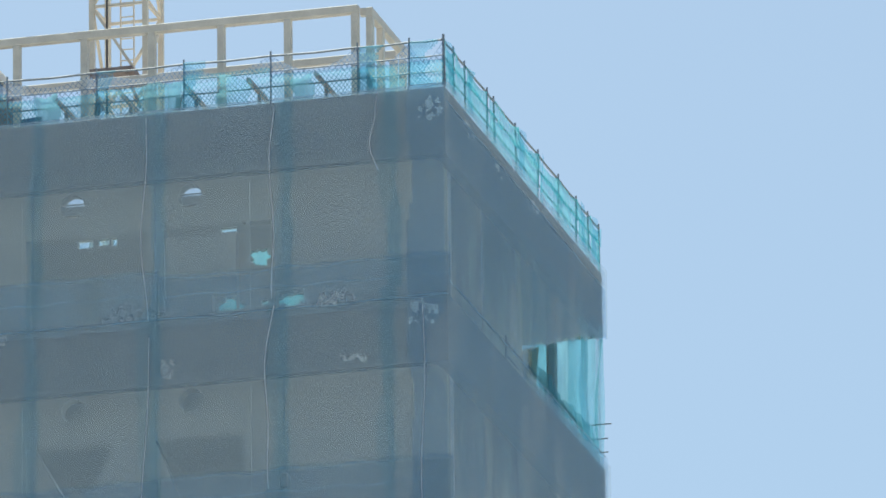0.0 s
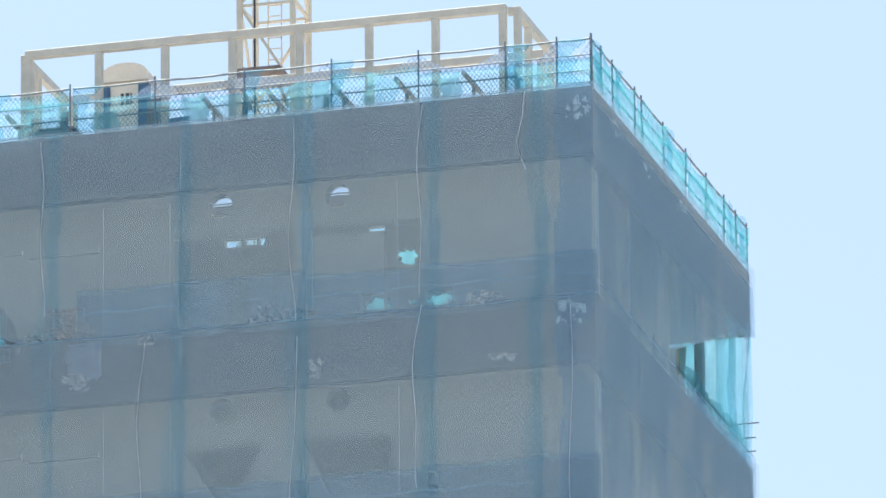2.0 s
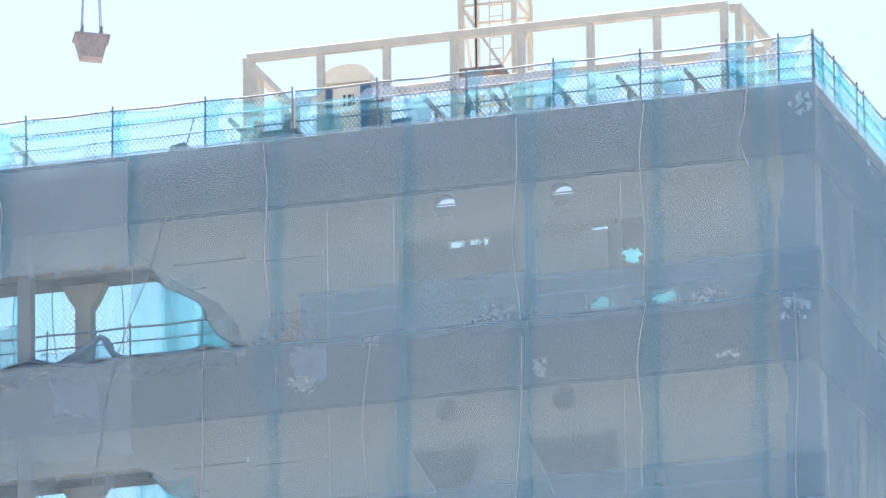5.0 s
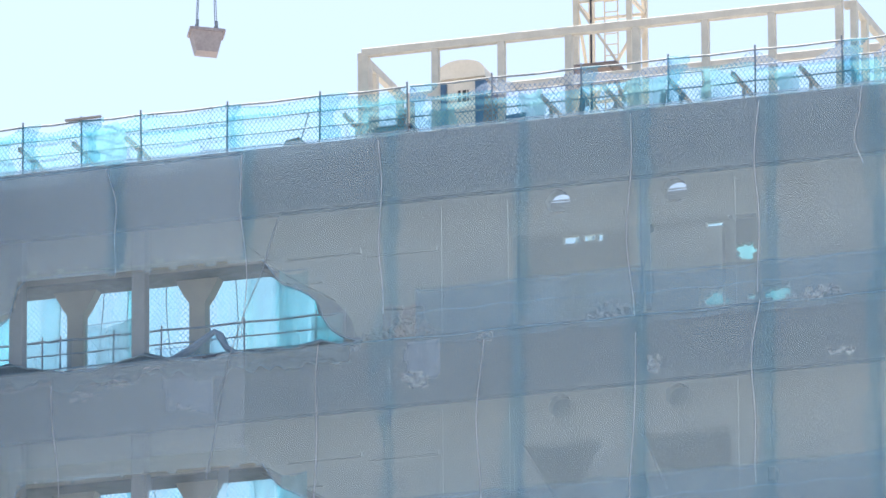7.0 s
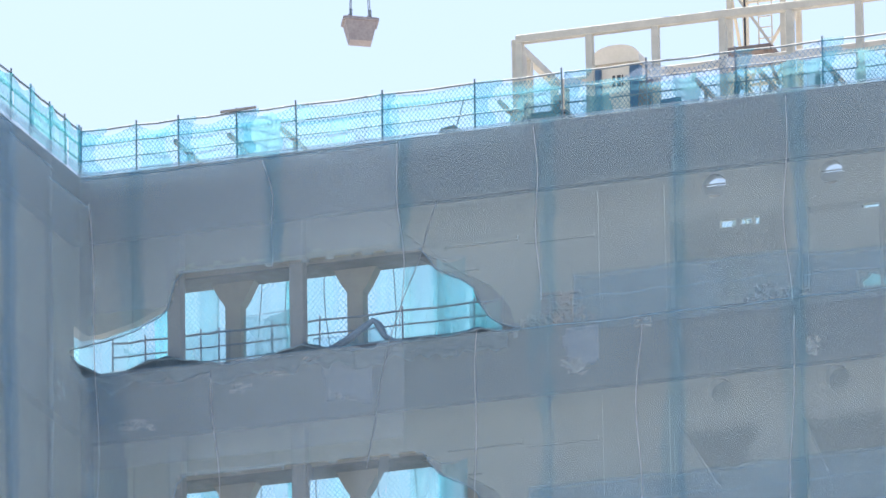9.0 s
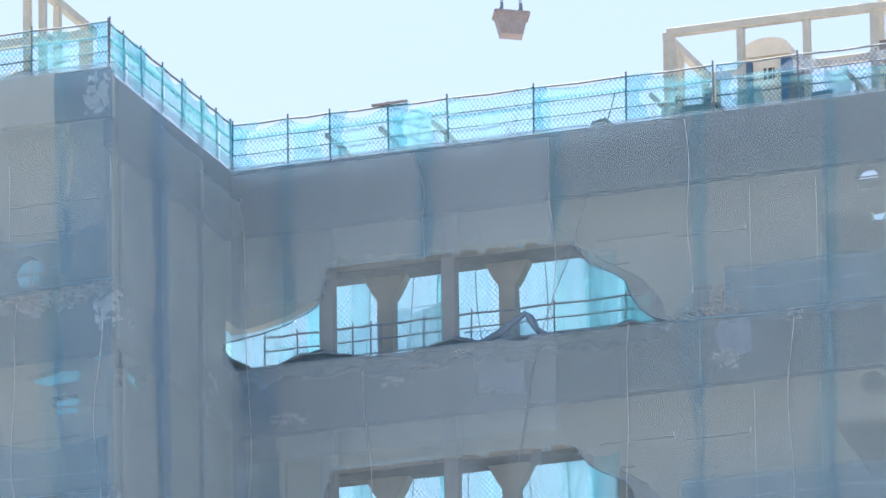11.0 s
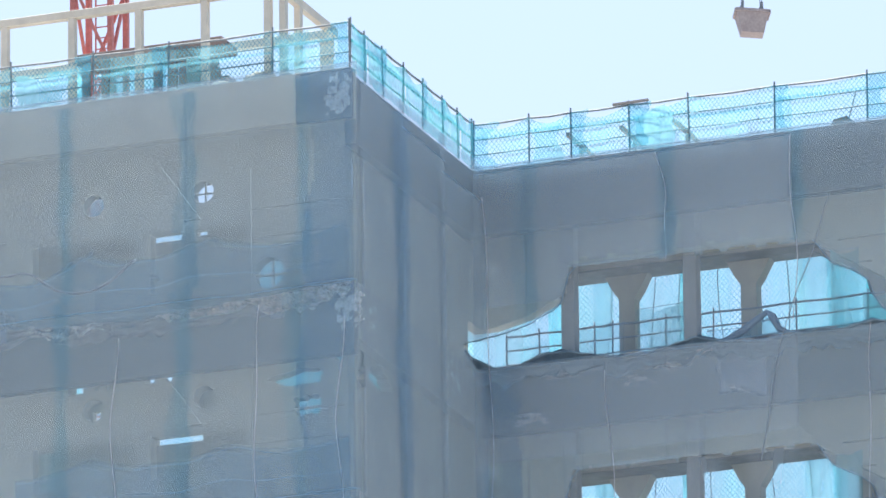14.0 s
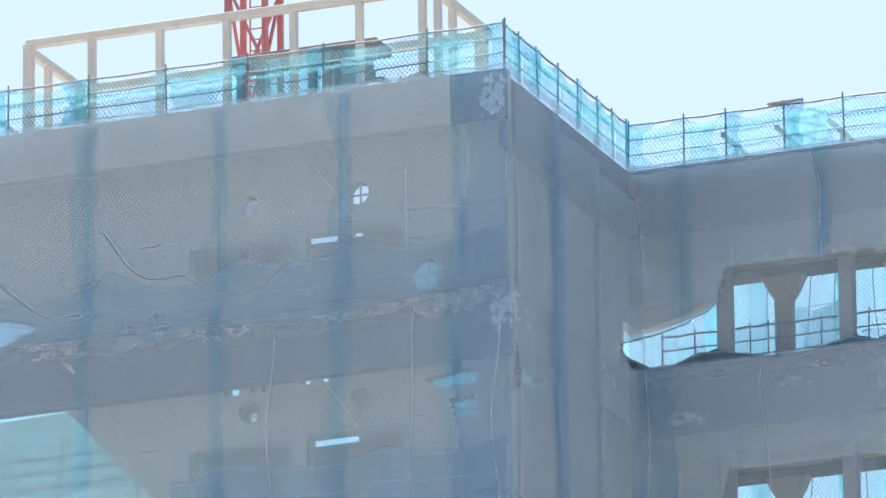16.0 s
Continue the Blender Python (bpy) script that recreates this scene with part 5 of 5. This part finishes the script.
box(b, -12.45, -11.8, 2.33, 2.35, 77.05, 78.7, 0.004)
door = part("door", b, CABIN, g)
for r in range(2):
    for c, w in enumerate((0.07, 0.09, 0.03)):
        b = B()
        x = -12.26 + c * 0.12
        box(b, x, x + w, 2.32, 2.33, 78.42 - r * 0.17, 78.54 - r * 0.17)
        part("mark", b, INK, door, "dark printed bar")

# boards, panels and boxes by the toilet
g = thing("board_stack", "stack of weathered boards lying on the roof deck", "board stack", at=(-13.4, 1.1, 76.8))
for i in range(7):
    b = B()
    dx = 0.06 * math.sin(i * 2.4)
    box(b, -13.9 + dx, -13.0 + dx, 0.8, 1.0 + 0.5, 76.8 + i * 0.075, 76.87 + i * 0.075, 0.006)
    part("board", b, TIMBER if i % 2 else DARKWOOD, g)
for x0, x1, y, z1, m, lab in ((-13.35, -13.15, 0.8, 77.75, DARKWOOD, "dark upright board leaning behind the roof rail"), (-11.3, -10.95, 1.1, 77.95, DARKWOOD, "dark upright board leaning behind the roof rail"), (-10.9, -10.3, 1.3, 77.5, BLUEPL, "dark blue sheet board leaning behind the roof rail"),
                              (-8.9, -8.75, 1.0, 77.6, DARKWOOD, "dark upright board leaning behind the roof rail"), (-6.9, -6.75, 1.0, 77.55, DARKWOOD, "dark upright board leaning behind the roof rail")):
    b = B()
    bar(b, ((x0 + x1) / 2, y, 76.8), ((x0 + x1) / 2 + 0.03, y + 0.18, z1), x1 - x0, 0.04)
    whole("leaning_board", b, m, lab, "board", "leaning boards")
b = B()
prism(b, [(-16.15, 76.8), (-15.45, 76.8), (-15.5, 77.02), (-15.7, 77.2), (-16.05, 77.14)], 0.6, 1.2)
whole("tool_box", b, DARKWOOD, "dark tool box standing on the roof deck", "box")
b = B()
for i in range(3):
    box(b, -15.4 + i * 0.3, -15.15 + i * 0.3, 0.5, 0.8, 76.8, 76.88 + 0.03 * i, 0.01)
whole("timber_offcuts", b, TIMBER, "short timber offcuts lying on the deck", "timber offcuts", kind="stuff")
cord("cable", [(-15.35, 0.3, 77.7), (-15.45, 0.28, 77.3), (-15.6, 0.26, 76.82)], 0.016, STEEL, label="short dark cable hanging on the roof rail", cat="cable")
b = B()
bar(b, (-21.4, 0.0, 78.02), (-20.5, 0.02, 78.04), 0.07, 0.05)
whole("loose_board", b, TIMBER, "short board lying on the top rail", "board")

# site shelter on the forward roof
g = thing("site_shelter", "dark timber site shelter with turquoise sheet walls", "shelter", at=(-31.3, -5.0, 76.95))
b = B()
box(b, -33.25, -29.45, -5.1, -4.1, 79.02, 79.24, 0.02)
part("roof", b, DARKWOOD, g, "flat dark board roof")
b = B()
box(b, -33.2, -30.9, -5.16, -5.1, 79.0, 79.13, 0.01)
part("fascia_board", b, TIMBER, g)
for x in (-33.0, -32.5, -31.15, -30.75, -29.7):
    b = B()
    box(b, x - 0.09, x + 0.09, -5.05, -4.87, 76.95, 79.02, 0.01)
    part("post", b, DARKWOOD, g)
for x0, x1 in ((-32.4, -31.25), (-31.05, -30.85), (-33.3, -33.1)):
    b = B()
    cloth(b, (x0, -4.9, 76.95), (1, 0, 0), x1 - x0, 77.0, 78.9, 0.12, 0.03, seed=x0)
    sheet("sheet_wall", b, BUNCH, g, "turquoise sheet wall")
for x0, x1, z1 in ((-30.65, -29.9, 78.8), (-29.6, -29.35, 78.3)):
    b = B()
    box(b, x0, x1, -4.9, -4.0, 76.95, z1, 0.02)
    part("panel", b, DARKWOOD, g)

for x, w, h in ((-37.0, 0.8, 0.16), (-35.4, 0.5, 0.1), (-34.2, 0.6, 0.1), (-31.9, 0.7, 0.13), (-30.7, 0.4, 0.1), (-28.5, 0.6, 0.16), (-27.5, 0.9, 0.24), (-26.8, 0.4, 0.14)):
    b = B()
    gg = bmesh.ops.create_icosphere(b, subdivisions=3, radius=1.0)
    for v in gg["verts"]:
        k = 1 + 0.35 * noise.noise(v.co * 2.2 + Vector((x, 0, 0)))
        v.co = Vector((x + v.co.x * w / 2 * k, YF + 0.55 + v.co.y * 0.28 * k, 76.95 + max(0, v.co.z) * h * 1.5 * k))
    whole("sack", b, SAND, "pale crumpled sack lying on the roof edge", "sack", "sacks on the roof edge", smooth=True)


# ---- rubble and bits on the open floors ----
def heap(x0, x1, y, z, n, seed, m, label):
    rr = random.Random(seed)
    b = B()
    for i in range(n):
        x = rr.uniform(x0, x1)
        hgt = 0.55 * (1 - abs((x - (x0 + x1) / 2) / (x1 - x0) * 2) ** 1.5)
        p = Matrix.Translation((x, y + rr.uniform(-0.25, 0.25), z + 0.05 + rr.uniform(0, max(0.01, hgt)))) @ Euler((rr.uniform(0, 3), rr.uniform(0, 3), rr.uniform(0, 3))).to_matrix().to_4x4()
        c = bmesh.ops.create_cube(b, size=1.0)
        bmesh.ops.transform(b, verts=c["verts"], matrix=p @ Matrix.Diagonal((0.24, 0.12, 0.08, 1)))
    return whole("rubble_heap", b, m, label, "rubble", kind="stuff")


g = thing("brick_stack", "stack of pinkish bricks behind the floor edge net", "brick stack", at=(-13.1, 0.62, 71.75))
b = B()
box(b, -0.118, 0.118, -0.056, 0.056, 0.0, 0.07, 0.006)
first = part("brick", b, BRICK, g)
first.location = (-0.36, -0.12, 0.0)
rr = random.Random(21)
for c in range(13):
    for r in range(2):
        for i in range(4):
            if (c, r, i) == (0, 0, 0) or (c > 10 and rr.random() < 0.4):
                continue
            ob = new("brick", first.data)
            ob.parent = g
            ob.location = (-0.36 + i * 0.243 + rr.uniform(-0.012, 0.012), -0.12 + r * 0.12 + rr.uniform(-0.012, 0.012), c * 0.072)
heap(-13.4, -12.2, 0.25, 71.75, 70, 3, ORANGE, "heap of orange brick rubble on the floor edge")
heap(-14.2, -13.4, 0.6, 71.75, 40, 5, CONCRETE, "heap of pale broken rubble on the floor edge")
heap(-8.6, -7.2, 0.5, 71.75, 30, 8, ORANGE, "heap of orange brick rubble on the floor edge")
heap(-35.0, -33.6, YF + 0.5, 71.65, 40, 9, ORANGE, "heap of orange brick rubble on the floor edge")
for z in (72.82, 72.45, 72.1):
    b = B()
    bar(b, (-0.6, 14.9, z), (0.26 if z > 72.6 else 0.17, 14.9, z), 0.035, round_n=8)
    whole("scaffold_tube", b, STEEL, "steel scaffold tube end sticking out past the corner", "scaffold tube", "tube ends")
b = B()
box(b, -4.05, -3.85, -0.1, 0.2, 67.35, 67.7, 0.03)
whole("dark_sack", b, DARKWOOD, "dark bag hung at the floor edge", "bag")


# ---- tower cranes ----
def mast(name, cx, cy, w, z0, z1, m, label, section=2.3):
    g = thing(name, label, "tower crane", "tower cranes", at=(cx, cy, z0))
    h = w / 2
    for sx in (-1, 1):
        for sy in (-1, 1):
            b = B()
            bar(b, (cx + sx * h, cy + sy * h, z0), (cx + sx * h, cy + sy * h, z1), 0.14)
            part("leg", b, m, g)
    n = int((z1 - z0) / section)
    near = [i for i in range(n) if z0 + i * section > 76]
    rest = B()
    for i in range(n):
        za, zb = z0 + i * section, z0 + (i + 1) * section
        tgt = B() if i in near else rest
        for s in (-1, 1):
            a, c = (-h, h) if (i + (s > 0)) % 2 else (h, -h)
            bar(tgt, (cx + a, cy + s * h, za), (cx + c, cy + s * h, zb), 0.075)
            bar(tgt, (cx + s * h, cy + a, za), (cx + s * h, cy + c, zb), 0.075)
            bar(tgt, (cx - h, cy + s * h, zb), (cx + h, cy + s * h, zb), 0.07)
            bar(tgt, (cx + s * h, cy - h, zb), (cx + s * h, cy + h, zb), 0.07)
        if i in near:
            part("lattice_section", tgt, m, g)
    o = part("lower_lattice", rest, m, g)
    o["kind"] = "stuff"
    b = B()
    for s in (-0.18, 0.18):
        bar(b, (cx + s + 0.1, cy - h + 0.45, 74), (cx + s + 0.1, cy - h + 0.45, z1), 0.035)
    z = 74.0
    while z < z1:
        bar(b, (cx - 0.08, cy - h + 0.45, z), (cx + 0.28, cy - h + 0.45, z), 0.028)
        z += 0.3
    part("ladder", b, m, g)
    return g


yc = mast("tower_crane", -14.8, 24.0, 1.45, -1.7, 104.0, CREAM2, "pale yellow lattice tower crane mast behind the roof")
b = B()
bar(b, (-15.1, 23.2, 74), (-15.1, 23.2, 104), 0.055, round_n=6)
part("power_cable", b, INK, yc, "black power cable")
b = B()
box(b, -15.5, -14.1, 22.1, 23.15, 85.75, 85.88, 0.01)
for xx in (-15.3, -14.3):
    bar(b, (xx, 22.2, 85.75), (xx + 0.1, 23.2, 85.1), 0.07)
part("platform", b, DARKWOOD, yc, "dark boarded mast platform")
jib = B()
for dx in (-0.6, 0.6):
    bar(jib, (-14.9 + dx, 34, 104), (-19.7 + dx, -6, 104), 0.16)
for i in range(20):
    w0, w1 = i / 20, (i + 1) / 20
    p0, p1 = Vector((-14.9, 34, 104)).lerp(Vector((-19.7, -6, 104)), w0), Vector((-14.9, 34, 104)).lerp(Vector((-19.7, -6, 104)), w1)
    bar(jib, p0 + Vector((0.6 * (-1) ** i, 0, 0)), p1 + Vector((-0.6 * (-1) ** i, 0, 0)), 0.08)
    bar(jib, p0 + Vector((0.6, 0, 0)), p0 + Vector((-0.6, 0, 0)), 0.08)
part("jib", jib, CREAM2, yc)
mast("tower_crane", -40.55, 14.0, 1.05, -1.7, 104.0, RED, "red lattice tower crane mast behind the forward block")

# concrete skip hanging from the crane
SX, SY, SZ = -18.85, 3.0, 80.4
g = thing("concrete_skip", "mauve rusty steel skip hanging from crane ropes", "crane skip", at=(SX, SY, SZ))
b = B()
lo = [(-0.27, -0.25), (0.27, -0.25), (0.27, 0.25), (-0.27, 0.25)]
hi = [(-0.40, -0.36), (0.40, -0.36), (0.40, 0.36), (-0.40, 0.36)]
turn = Matrix.Rotation(radians(4), 3, "Y") @ Matrix.Rotation(radians(24), 3, "Z")
vl = [b.verts.new(Vector((SX, SY, SZ)) + turn @ Vector((x, y, 0))) for x, y in lo]
vh = [b.verts.new(Vector((SX, SY, SZ + 0.55)) + turn @ Vector((x, y, 0))) for x, y in hi]
vi = [b.verts.new(Vector((SX, SY, SZ + 0.55)) + turn @ Vector((x * 0.93, y * 0.93, 0))) for x, y in hi]
vb = [b.verts.new(Vector((SX, SY, SZ + 0.06)) + turn @ Vector((x * 0.9, y * 0.9, 0))) for x, y in lo]
b.faces.new(vl[::-1])
b.faces.new(vb)
for i in range(4):
    j = (i + 1) % 4
    b.faces.new((vl[i], vl[j], vh[j], vh[i]))
    b.faces.new((vh[i], vh[j], vi[j], vi[i]))
    b.faces.new((vi[i], vi[j], vb[j], vb[i]))
part("hopper", b, SKIP, g)
b = B()
for i in range(4):
    p, q = (Vector((SX, SY, SZ + 0.53)) + turn @ Vector((*hi[k], 0)) for k in (i, (i + 1) % 4))
    bar(b, p, q, 0.07)
part("rim", b, SKIP, g)
hook = Vector((SX, SY, SZ + 7.0))
for i in range(4):
    p = Vector((SX, SY, SZ + 0.55)) + turn @ Vector((hi[i][0] * 0.6, hi[i][1] * 0.6, 0))
    b = B()
    bar(b, p, p + (hook - p).normalized() * 0.25, 0.045)
    part("shackle", b, STEEL, g)
    b = B()
    bar(b, p, hook, 0.024, round_n=6)
    part("sling", b, STEEL, g)
b = B()
box(b, SX - 0.2, SX + 0.2, SY - 0.15, SY + 0.15, SZ + 7.0, SZ + 7.6, 0.05)
part("hook_block", b, CREAM2, g)
for s in (-0.12, 0.12):
    b = B()
    bar(b, (SX + s, SY, SZ + 7.6), (SX + s, SY, 104.0), 0.03, round_n=6)
    part("hoist_rope", b, STEEL, g)
